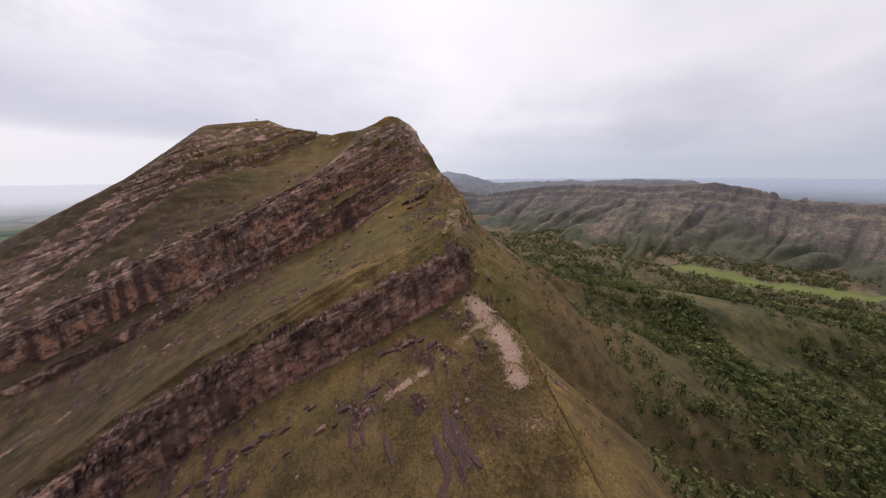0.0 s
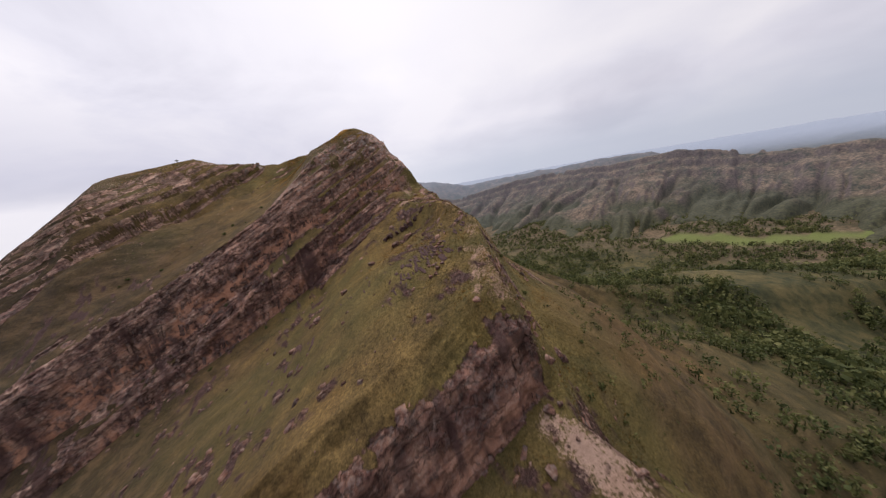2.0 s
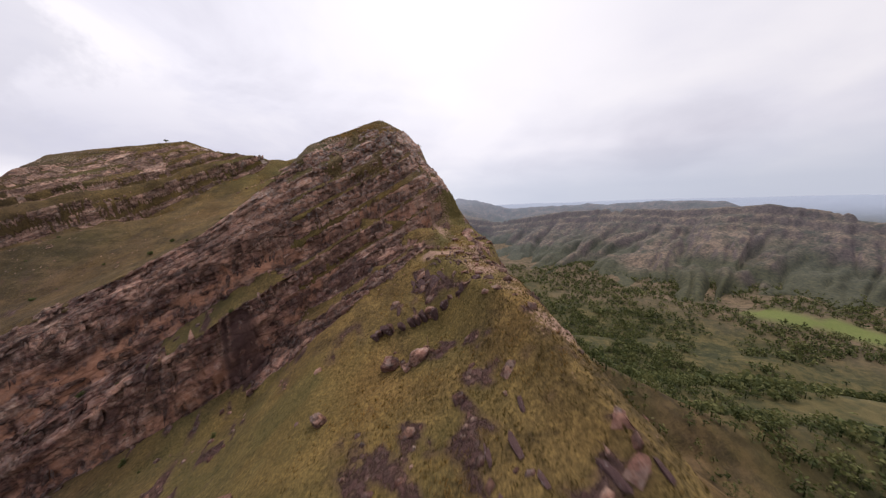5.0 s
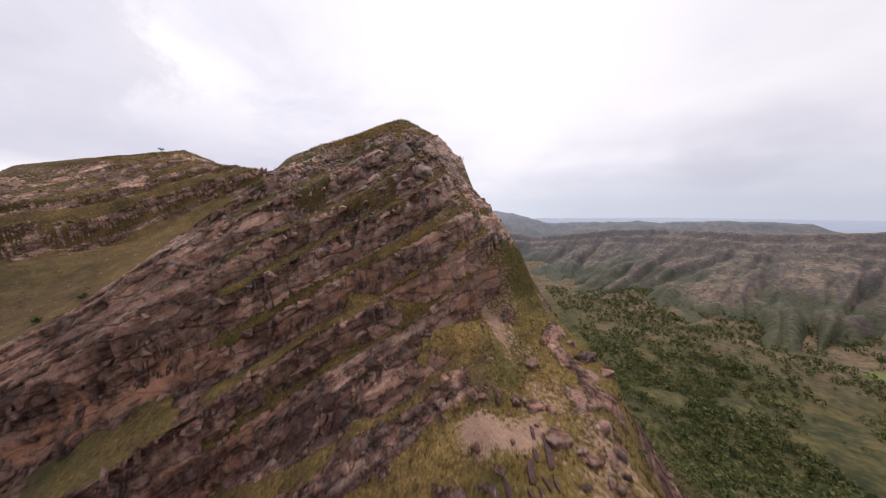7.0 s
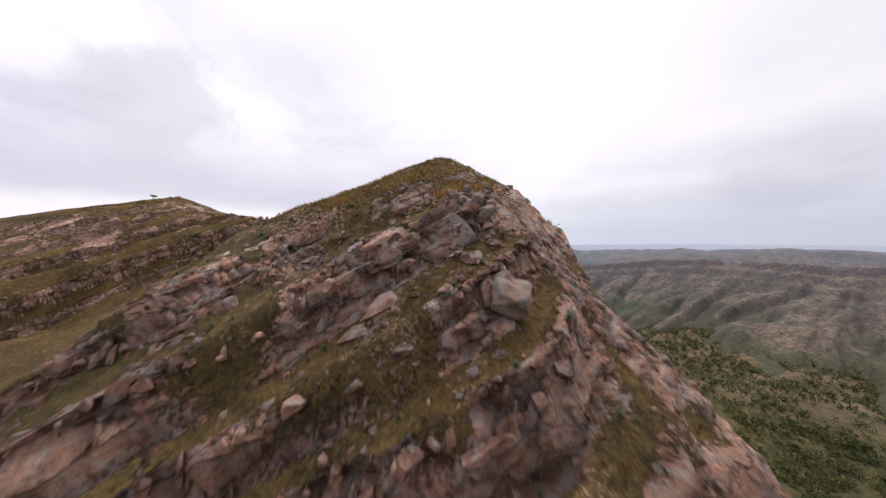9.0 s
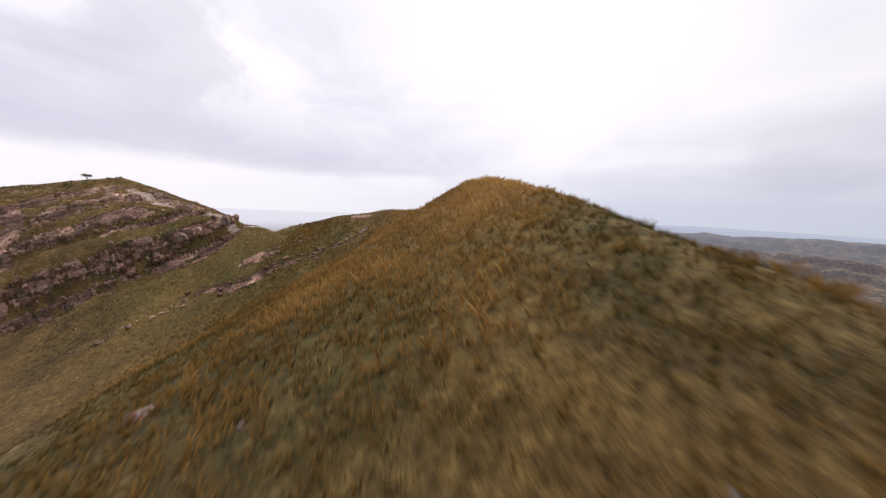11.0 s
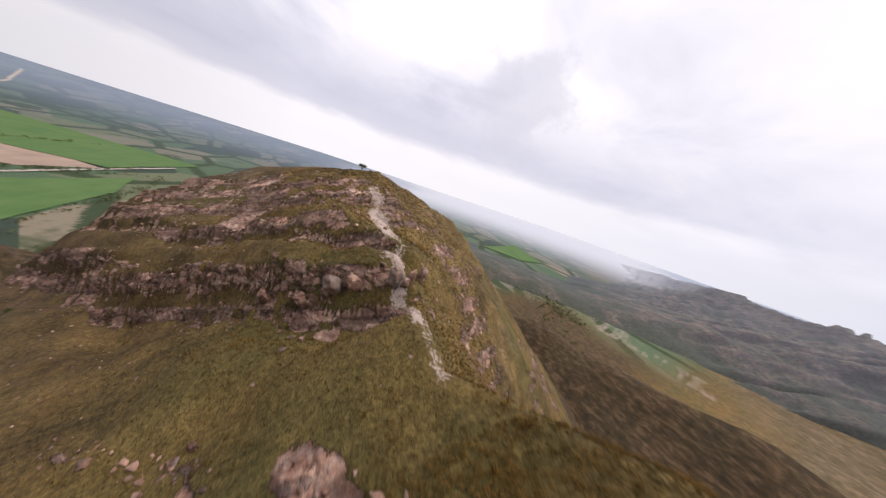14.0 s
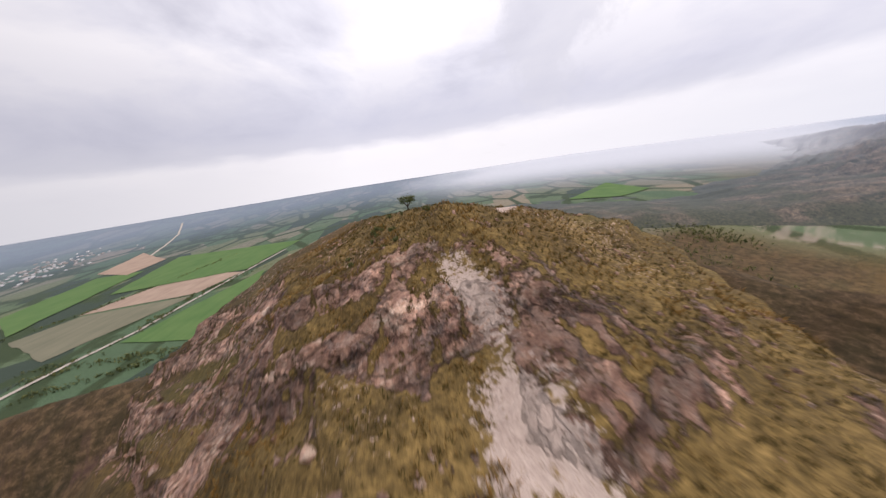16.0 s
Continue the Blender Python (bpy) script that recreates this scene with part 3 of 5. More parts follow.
def make_rock_material():
    m, nt, b = material("sandstone")
    geo = nt.nodes.new("ShaderNodeNewGeometry")
    co = geo.outputs["Position"]
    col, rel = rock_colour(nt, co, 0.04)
    info = nt.nodes.new("ShaderNodeObjectInfo")
    tint = mth(nt, "MULTIPLY_ADD", info.outputs["Random"], 0.45, 0.68)
    col = mixc(nt, 1.0, col, tint, "MULTIPLY")
    nt.links.new(col, b.inputs["Base Color"])
    bump(nt, b, rel, 0.9, 0.3)
    return m


def make_pale_material():
    m, nt, b = material("lichened_stone")
    co = nt.nodes.new("ShaderNodeNewGeometry").outputs["Position"]
    f = ramp(nt, [(0.40, 0.15), (0.55, 0.95)])
    nt.links.new(tex(nt, mapped(nt, co, (7, 3, 1)), 0.9, 7, 0.68), f.inputs[0])
    grey = mixc(nt, tex(nt, co, 3.4, 7, 0.74), (0.085, 0.070, 0.062), (0.46, 0.405, 0.355))
    rust = ramp(nt, [(0.60, 0.0), (0.66, 0.8)])
    nt.links.new(tex(nt, mapped(nt, co, (1, 5, 8)), 1.3, 5, 0.6), rust.inputs[0])
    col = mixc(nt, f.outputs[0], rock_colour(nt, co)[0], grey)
    nt.links.new(mixc(nt, rust.outputs[0], col, (0.40, 0.16, 0.06)), b.inputs["Base Color"])
    bump(nt, b, tex(nt, co, 3.0, 8, 0.72), 1.0, 0.3)
    return m


PALE = make_pale_material()
GROUND = make_ground_material()
ROCK = make_rock_material()

# ---- ground ----
TRAILS = (
    (((19, 63), (18, 73), (14, 84), (9, 97)), 3.6, 0.15),
    (((14, 84), (5, 77), (-6, 70), (-16, 66)), 1.8, 0.05),
    (((1, 113), (2, 119), (4, 126)), 1.5, 0.0),
    (((-12, 223), (-13, 230), (-17, 237)), 1.5, 0.0),
    (((-22, 234), (-27, 240)), 1.5, 0.0),
    (((-17, 213), (-11, 212), (-7, 218)), 2.6, 0.0),
    (((-40, 222), (-29, 226), (-19, 231)), 0.9, 0.2),
    (((-94, 329), (-99, 328)), 0.9, 0.0),
    (((-115, 319), (-119, 319)), 1.1, 0.0),
    (((-119, 319), (-128, 318.0), (-137, 317)), 0.9, 0.9),
    (((-137.5, 317), (-142.5, 316.8)), 1.0, 0.7),
    (((-142.5, 316.8), (-146, 317)), 1.9, 0.8),
    (((-146, 317), (-149, 316.8), (-156, 316.4)), 2.4, 1.0),
    (((-156, 316.4), (-165, 316.0)), 2.8, 1.0),
    (((-165, 316), (-172, 315.7), (-177, 315)), 1.7, 0.9),
    (((-186, 323), (-192, 327)), 0.9, 0.8),
)
PASTURES = ((((665, 718), (780, 622), (930, 530), (1150, 430)), 34), (((600, 478), (680, 442), (735, 405), (900, 330)), 28))


def axis(stops, reach):
    """Grid lines: even steps between the stops, then ever wider out to the horizon."""
    out = []
    for (a, step), (b, _) in zip(stops[:-1], stops[1:]):
        out += list(np.arange(a, b, step))
    lo, hi = [], []
    p, s = stops[0][0], stops[0][1]
    while p > -reach:
        s *= 1.05
        p -= s
        lo.append(p)
    p, s = stops[-1][0], stops[-1][1]
    out.append(p)
    while p < reach:
        s *= 1.05
        p += s
        hi.append(p)
    return np.array(lo[::-1] + out + hi)


def sheet(name, X, Y, Z, attrs, mat):
    r, c = X.shape
    me = bpy.data.meshes.new(name)
    me.vertices.add(r * c)
    me.vertices.foreach_set("co", np.stack((X, Y, Z), -1).astype(np.float32).ravel())
    i = np.arange(r * c).reshape(r, c)
    q = np.stack((i[:-1, :-1], i[:-1, 1:], i[1:, 1:], i[1:, :-1]), -1).reshape(-1, 4)
    me.loops.add(q.size)
    me.loops.foreach_set("vertex_index", q.ravel().astype(np.int32))
    me.polygons.add(len(q))
    me.polygons.foreach_set("loop_start", np.arange(0, q.size, 4, dtype=np.int32))
    me.polygons.foreach_set("use_smooth", np.ones(len(q), bool))
    me.update(calc_edges=True)
    for k, val in attrs.items():
        a = me.attributes.new(k, "FLOAT", "POINT")
        a.data.foreach_set("value", np.clip(val, 0, 1).astype(np.float32).ravel())
    me.materials.append(mat)
    return new(name, me)


def bedding(v):
    """How far the beds have dropped along the strike."""
    return np.interp(v, (-120, 0, 48, 100, 300), (-64, 0, 26, 50, 125))


def pick(a, b):
    """A random number for each pair of whole numbers."""
    r = np.sin(a * 12.9898 + b * 78.233) * 43758.5453
    return r - np.floor(r)


def ledges(x, y, z, cliffy):
    """Breaks steep ground into beds: grassy treads and bare risers along the dip. Returns height, where risers stand, and a tone for each block."""
    v, w = strike(x, y)
    warp = bedding(v) + 1.3 * fbm(x, y, 45, 3, 71)
    z = z + cliffy * 0.8 * fbm(x, y, 11, 3, 79)
    far = smooth(270, 300, w)
    calm = 1 - 0.6 * smooth(176, 190, z) * (1 - far)
    face = smooth(-18, -38, v) * smooth(206, 214, w) * (1 - far)
    t = (z + warp - 129.5) / 7.4 + 0.46 + 0.14 * vnoise(v / 40, w / 60, 5) + 0.05 * fbm(x, y, 6, 2, 70)
    t = t + 0.10 * np.sin(t * 2.3)
    bed = np.floor(t)
    fr = t - bed
    z = z + cliffy * calm * (0.25 + 0.45 * face) * 7.4 * (smooth(0.48, 0.80, fr) - fr)
    edge = fr + 0.16 * fbm(x, y, 13, 3, 76)
    riser = np.maximum(smooth(0.38, 0.48, edge) * smooth(1.0, 0.93, edge), 1 - np.maximum(face, far))
    # thin beds, each parted into blocks of its own tone
    t = (z + warp) / 2.3 + 0.35 * vnoise(v / 18, w / 30, 9)
    t = t + 0.3 * np.sin(t * 1.7)
    thin = np.floor(t)
    cut = np.floor(v / (3.5 + 2.5 * np.sin(thin * 7.3)) + 3.7 * np.sin(thin * 2.9) + 0.25 * vnoise(v / 3, w / 3, 15))
    tone = pick(thin, cut)
    f2 = t - thin
    z = z + cliffy * 0.5 * 2.3 * (smooth(0.5, 0.85, f2) - f2)
    # joints across the beds, and slabby ribs
    j = np.abs(fbm(v + 0.15 * z, w * 0.22, 5.5, 2, 73))
    z = z - cliffy * (0.9 - 0.6 * face) * smooth(0.09, 0.0, j) * riser
    rib = fbm(v * 0.42 + 0.25 * w, w * 0.9 - 0.3 * v, 3.6, 4, 75)
    peak = (1 - calm) / 0.6
    z = z + cliffy * (0.8 * far + 0.75 * peak) * rib
    far = np.maximum(far, peak)
    riser = riser * (1 - far) + far * np.maximum(0.75 * riser * smooth(0.2, 0.0, rib), 0.9 * smooth(0.08, 0.26, rib))
    return z, riser, tone


def mist_tint(x, y):
    """How much pale rain mist is painted into the land's colour far to the north-west."""
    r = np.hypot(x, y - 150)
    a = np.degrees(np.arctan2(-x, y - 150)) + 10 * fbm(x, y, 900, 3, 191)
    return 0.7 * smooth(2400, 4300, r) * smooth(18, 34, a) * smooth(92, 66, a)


def make_ground():
    va = axis([(-118, 0.75), (75, 0.75), (75.1, 1.0), (150, 1.0)], 5200)
    wa = axis([(45, 0.7), (84, 0.34), (114, 0.6), (204, 0.3), (250, 0.6), (308, 0.36), (352, 0.6), (378, 0.6)], 5200)
    V, W = np.meshgrid(va, wa)
    X, Y = -CV * V - CS * W, -CS * V + CV * W
    Z = relief(X, Y)
    e = 0.8
    gx = (relief(X + e, Y) - relief(X - e, Y)) / (2 * e)
    gy = (relief(X, Y + e) - relief(X, Y - e)) / (2 * e)
    s = np.hypot(gx, gy)
    cliffy = rockiness(X, Y, Z, gx, gy)
    Z, riser, tone = ledges(X, Y, Z, cliffy)
    under = np.zeros_like(X)
    for h, low in zip(walls(X, Y), (0.4, 0.7, 1.0)):
        under = np.maximum(under, low * smooth(-0.25, 0.0, h) * smooth(0.75, 0.25, h + 0.5 * fbm(X, Y, 10, 3, 78)))
    steep = np.hypot(np.gradient(Z, axis=0) / np.gradient(W, axis=0), np.gradient(Z, axis=1) / np.gradient(V, axis=1))
    rough = fbm(X, Y, 4, 3, 63)
    rock = smooth(0.2, 0.5, cliffy) * np.maximum(smooth(0.3, 0.6, riser + 0.22 * rough), 0.6 * smooth(2.6, 3.6, steep + 0.8 * rough) * smooth(-0.1, 0.2, riser - 0.25 + 0.8 * rough))
    rock = np.maximum(rock, cliffy * 0.8 * smooth(0.20, 0.36, fbm(X, Y, 3.2, 4, 64)) * smooth(150, 185, Z))
    mott = -0.02 + 0.9 * fbm(X * 0.9 + 0.3 * Y, Y - 0.3 * X, 3.4, 4, 89) + 0.22 * fbm(X, Y, 15, 3, 90)
    on_round = smooth(-132, -146, X) * smooth(-255, -236, X) * smooth(130, 160, Z) * smooth(400, 365, Y)
    rock = np.where(on_round > 0, rock * (1 - on_round) + on_round * np.clip(np.maximum(0.68 * rock * smooth(398, 374, W + 0.5 * V) + 0.2 * mott, mott), 0, 0.85), rock)
    uu = W + 0.5 * V + 2.0 * fbm(X, Y, 16, 3, 7)
    tier = smooth(-10, 0, V) * smooth(130, 100, V)
    rock = rock * (1 - 0.9 * tier * smooth(345.0, 346.5, uu) * smooth(350.5, 349, uu)) * (1 - 0.85 * tier * smooth(337, 333, uu) * smooth(290, 300, W))
    # turf between the slabs of the peak
    # turf lies over the back of the nose
    rock = rock * np.where(W < 125, smooth(1.9, 1.2, walls(X, Y)[0] + 0.6 * rough), 1)
    turf = smooth(165, 180, Z) * smooth(275, 262, W) * smooth(-85, -75, X)
    rock = rock * (1 - turf * (1 - smooth(-0.18, 0.14, fbm(X * 0.9 + 0.35 * Y, Y - 0.35 * X, 7, 3, 86))))
    # broken rock down the east face
    d_c = X - np.interp(Y, CREST_Y, CREST_X)
    crag = smooth(0.05, 0.22, fbm(X, Y * 0.6 + 0.5 * X, 13, 4, 87) + 0.4 * fbm(X, Y, 4, 3, 88)) * smooth(-1, 3, d_c) * smooth(36, 16, d_c) * smooth(60, 80, Y) * smooth(276, 262, Y)
    rock = np.maximum(rock, 0.9 * crag)
    Z = Z + crag * (0.6 + 1.6 * fbm(X, Y, 5.5, 4, 189)) * smooth(0, 5, d_c) * smooth(256, 240, Y)
    Z = Z - 2.6 * smooth(2, 8, d_c) * smooth(22, 12, d_c) * smooth(246, 256, Y) * smooth(290, 274, Y)
    # dark ribs that break through the turf of the lower crest, and the slab ribs of the far hill
    ribs = smooth(0.12, 0.34, fbm(X * 0.9 + 0.5 * Y, (Y - 0.6 * X) * 0.32, 2.6, 3, 65)) * smooth(0.05, 0.3, fbm(X, Y, 22, 3, 66) + 0.12)
    ribs = ribs * smooth(26, 4, X - np.interp(Y, CREST_Y, CREST_X)) * smooth(420, 300, np.abs(V)) * smooth(0.22, 0.45, s) * smooth(235, 205, Y)
    rock = np.maximum(rock, ribs * 0.6)
    bare, chalk = np.zeros_like(X), np.zeros_like(X)
    n = fbm(X, Y, 3.0, 3, 83)
    for pts, wide, pale in TRAILS:
        d, _ = to_line(X, Y, pts)
        k = smooth(wide * 1.5, wide * 0.1, d + wide * 0.8 * n) * (0.56 + 0.12 * (wide > 2.1) + 0.16 * pale + 0.9 * fbm(X, Y, 4, 3, 85) + 0.4 * n)
        bare = np.maximum(bare, k)
        chalk = np.where(k > 0.02, pale, chalk)
    bare = np.maximum(bare, turf * (0.06 + 0.8 * fbm(X, Y, 6, 4, 84)) * (1 - 0.6 * rock) * smooth(197, 190, Z))
    soil_c = smooth(8, 2, np.abs(d_c + 1)) * (0.20 + 0.85 * fbm(X, Y, 7, 4, 175)) * smooth(40, 60, Y) * smooth(245, 232, Y)
    bare = np.maximum(bare, soil_c)
    chips = on_round * (0.08 + 0.25 * fbm(X, Y, 9, 3, 169)) * smooth(348, 360, W + 0.5 * V)
    chalk = np.where(chips > bare, 0.45, chalk)
    bare = np.maximum(bare, chips)
    d_e = X - np.interp(Y, CREST_Y, CREST_X)
    dry = golden(X, Y, Z)
    lush = smooth(-0.10, 0.45, fbm(X, Y, 34, 4, 95)) * 0.75 * (1 - 0.8 * dry)
    r = np.hypot(X, Y - 150)
    dr, _ = to_line(X, Y, RANGE)
    table = smooth(1000, 750, dr + 200 * fbm(X, Y, 300, 3, 97)) * 0.6
    d_s = np.minimum(to_line(X, Y, LOW_SPURS[0])[0], to_line(X, Y, LOW_SPURS[1])[0])
    # brown ground; spurs and lower flank also painted darker for cloud shade, lens falloff
    brown = np.maximum(smooth(300, 200, d_s + 30 * fbm(X, Y, 40, 3, 161)), 0.9 * smooth(-60, 90, V + 20 * fbm(X, Y, 50, 3, 167)) * smooth(345, 280, W) * smooth(500, 380, V)) * smooth(FLOOR + 10, FLOOR + 40, Z)
    brown = np.maximum(brown, 0.55 * smooth(120, 70, W + 25 * fbm(X, Y, 30, 3, 168)) * smooth(8, -6, d_e) * smooth(-90, -60, V) * smooth(-60, 20, W))
    brown = np.maximum(brown, np.maximum(0.45 * turf * smooth(198, 192, Z), 0.68 * smooth(8, 50, d_e + 12 * fbm(X, Y, 25, 3, 170)) * smooth(-60, 0, X + 60)))
    west = smooth(-90, -330, X + 0.22 * Y + 60 * fbm(X, Y, 200, 3, 99))
    plain = west * smooth(FLOOR + 45, FLOOR + 16, np.where(r > 2300, FLOOR, Z)) * (1 - table)
    plain = plain * (1 - smooth(480, 650, Y) * smooth(1400, 1150, Y) * smooth(-1050, -850, X))
    brown = np.maximum(brown, 0.85 * west * smooth(480, 650, Y) * smooth(1400, 1150, Y) * smooth(-1050, -850, X))
    wood = smooth(80, 230, d_e + 50 * fbm(X, Y, 70, 4, 101)) * (1 - west) * (1 - table) * smooth(120, 60, Z)
    past = np.zeros_like(X)
    for pts, wide in PASTURES:
        d, _ = to_line(X, Y, pts)
        past = np.maximum(past, smooth(wide, wide * 0.8, d + 25 * fbm(X, Y, 60, 3, 103)))
    d_g, _ = to_line(X, Y, ((-860, 1580), (-740, 1360), (-620, 1400), (-465, 1410)))
    k = smooth(95, 30, d_g + 60 * fbm(X, Y, 60, 4, 163)) * smooth(-0.2, 0.3, fbm(X, Y, 30, 4, 165) + 0.15)
    bare, chalk = np.maximum(bare, 0.40 * k), np.where(k > 0.02, 0.9, chalk)
    # blue distance haze painted into the plain's colour, stronger farther out
    haze_blue = 0.72 * smooth(1700, 4600, r)
    mist = mist_tint(X, Y)
    Z = Z + 0.22 * ribs
    soft = (1 - rock) * smooth(500, 300, np.abs(V))
    Z = Z + soft * (0.35 * fbm(X, Y, 7, 3, 107) + 0.12 * fbm(X, Y, 1.6, 2, 109))
    # beds stand out or are hollowed, so that risers overhang a little
    q = Z + bedding(V)
    push = rock * smooth(0.9, 1.8, steep) * smooth(8, -2, X - np.interp(Y, CREST_Y, CREST_X)) * (0.5 * vnoise(q / 0.9, V / 7, 113) + 1.0 * vnoise(q / 3.1, V / 16, 117) + 1.0 * (tone - 0.5))
    inv = 1 / np.maximum(s, 0.3)
    X2, Y2 = X - gx * inv * push, Y - gy * inv * push
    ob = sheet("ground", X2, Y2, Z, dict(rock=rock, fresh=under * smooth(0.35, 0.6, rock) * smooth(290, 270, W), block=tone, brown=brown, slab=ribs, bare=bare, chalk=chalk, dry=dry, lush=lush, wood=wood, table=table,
                                         mist=mist, plain=plain, pasture=past * (1 - west), haze_blue=haze_blue, haze_pale=smooth(3000, 4600, r) * (0.30 + 0.62 * smooth(-2200, 800, Y + 0.5 * X))), GROUND)
    return tagged(ob, "grassy sandstone ridge above wooded valley and farmed plain", "ground", kind="structure"), (va, wa, Z, rock)


ground, (GRID_V, GRID_W, GRID_Z, GRID_ROCK) = make_ground()



def make_range():
    az = np.radians(np.linspace(-68, 84, 760))
    r = np.concatenate((np.arange(760, 2400, 14.0), np.arange(2400, 4700, 44.0)))
    A, R = np.meshgrid(az, r)
    X, Y = R * np.sin(A), R * np.cos(A)
    Z = tableland(X, Y)
    dz = np.hypot(np.gradient(Z, axis=0) / np.gradient(R, axis=0), np.gradient(Z, axis=1) / (R * np.gradient(A, axis=1)))
    sc = smooth(0.6, 1.0, dz + 0.2 * fbm(X, Y, 40, 3, 151))
    d, _ = to_line(X, Y, RANGE)
    r1, r2 = ravines(X, Y, d)
    patch = fbm(X, Y, 90, 4, 153)
    low = np.maximum(smooth(FLOOR + 85, FLOOR + 25, Z + 75 * patch), np.maximum(0.6 * smooth(0.13, 0.04, r1 + 0.12 * patch), 0.45 * smooth(0.08, 0.02, r2 + 0.1 * patch)) * smooth(60, 180, d))
    # the range's colour carries painted distance haze and mist too
    ob = sheet("backdrop", X, Y, Z - 6, dict(table=np.ones_like(X), scarp=sc, wood=np.zeros_like(X), lowwood=low, mist=mist_tint(X, Y), haze_blue=0.42 * smooth(600, 2800, R), haze_pale=0.6 * smooth(3000, 4600, R)), GROUND)
    return tagged(ob, "flat-topped brown and green hills with rock scarps across the valley", "hills", kind="structure")


hills = make_range()


def top(x, y):
    """Height of the finished ground."""
    v, w = strike(np.asarray(x, float), np.asarray(y, float))
    i = np.clip(np.searchsorted(GRID_V, v) - 1, 0, len(GRID_V) - 2)
    j = np.clip(np.searchsorted(GRID_W, w) - 1, 0, len(GRID_W) - 2)
    a = (v - GRID_V[i]) / (GRID_V[i + 1] - GRID_V[i])
    b = (w - GRID_W[j]) / (GRID_W[j + 1] - GRID_W[j])
    return (GRID_Z[j, i] * (1 - a) + GRID_Z[j, i + 1] * a) * (1 - b) + (GRID_Z[j + 1, i] * (1 - a) + GRID_Z[j + 1, i + 1] * a) * b


# ---- shared builders ----
def raw(name, verts, tris, mat, tone=None, smooth_faces=False):
    """One mesh from arrays of points and triangles."""
    verts, tris = np.asarray(verts, np.float32), np.asarray(tris, np.int32)
    me = bpy.data.meshes.new(name)
    me.vertices.add(len(verts))
    me.vertices.foreach_set("co", verts.ravel())
    me.loops.add(tris.size)
    me.loops.foreach_set("vertex_index", tris.ravel())
    me.polygons.add(len(tris))
    me.polygons.foreach_set("loop_start", np.arange(0, tris.size, 3, dtype=np.int32))
    if smooth_faces:
        me.polygons.foreach_set("use_smooth", np.ones(len(tris), bool))
    me.update(calc_edges=True)
    if tone is not None:
        a = me.attributes.new("tone", "FLOAT", "POINT")
        a.data.foreach_set("value", np.asarray(tone, np.float32))
    me.materials.append(mat)
    return me


def part(name, me, parent, m=None, label=""):
    ob = new(name, me)
    ob.parent = parent
    if m is not None:
        ob.matrix_basis = m
    if label:
        ob["label"] = label
    return ob


def leafy_material(name, dark, mid, light):
    m, nt, b = material(name)
    r = ramp(nt, [(0.0, dark), (0.5, mid), (1.0, light)])
    nt.links.new(attr(nt, "tone"), r.inputs[0])
    nt.links.new(r.outputs[0], b.inputs["Base Color"])
    b.inputs["Roughness"].default_value = 0.75
    # thin blades and leaves let light through
    thin = nt.nodes.new("ShaderNodeBsdfTranslucent")
    nt.links.new(r.outputs[0], thin.inputs["Color"])
    both = nt.nodes.new("ShaderNodeMixShader")
    both.inputs[0].default_value = 0.35
    nt.links.new(b.outputs[0], both.inputs[1])
    nt.links.new(thin.outputs[0], both.inputs[2])
    nt.links.new(both.outputs[0], nt.nodes["Material Output"].inputs["Surface"])
    return m


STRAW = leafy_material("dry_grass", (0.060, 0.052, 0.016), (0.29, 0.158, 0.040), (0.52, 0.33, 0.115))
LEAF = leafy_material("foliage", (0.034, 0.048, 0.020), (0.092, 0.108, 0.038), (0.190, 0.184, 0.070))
SPIKY = leafy_material("rosette_leaf", (0.05, 0.07, 0.04), (0.12, 0.15, 0.09), (0.24, 0.27, 0.17))
bark_m, bark_nt, bark_b = material("bark")
bark_co = bark_nt.nodes.new("ShaderNodeTexCoord").outputs["Object"]
bark_nt.links.new(mixc(bark_nt, tex(bark_nt, bark_co, 9, 5), (0.04, 0.032, 0.026), (0.16, 0.13, 0.11)), bark_b.inputs["Base Color"])
bump(bark_nt, bark_b, tex(bark_nt, bark_co, 22, 4), 0.7, 0.03)
rng = np.random.default_rng(7)


def slope_at(x, y):
    e = 0.6
    return np.stack(((top(x + e, y) - top(x - e, y)) / (2 * e), (top(x, y + e) - top(x, y - e)) / (2 * e)), -1)


# ---- rocks ----
def block_mesh(name, seed, size, n=13):
    """An angular sandstone block: hull of points pushed to the faces of a box, edges broken."""
    r = np.random.default_rng(seed)
    bm = bmesh.new()
    for _ in range(n):
        p = r.uniform(-1, 1, 3)
        p = p / max(np.abs(p).max(), 1e-3) * r.uniform(0.8, 1.0)
        p = p * np.where(np.abs(p) > 0.9, 1.0, 0.9)
        bm.verts.new(Vector(p) * 0.5)
    bmesh.ops.convex_hull(bm, input=bm.verts)
    bmesh.ops.delete(bm, geom=[q for q in bm.verts if not q.link_faces], context="VERTS")
    bmesh.ops.bevel(bm, geom=bm.edges[:], offset=0.035, segments=1, affect="EDGES", profile=0.6)
    bmesh.ops.triangulate(bm, faces=bm.faces[:])
    for q in bm.verts:
        k = Vector(q.co)
        q.co += 0.05 * noise.noise_vector(k * 3.0 + Vector((seed, 0, 0)))
        q.co = Vector((q.co.x * size[0], q.co.y * size[1], q.co.z * size[2]))
    me = bpy.data.meshes.new(name)
    bm.to_mesh(me)
    bm.free()
    me.materials.append(ROCK)
    return me


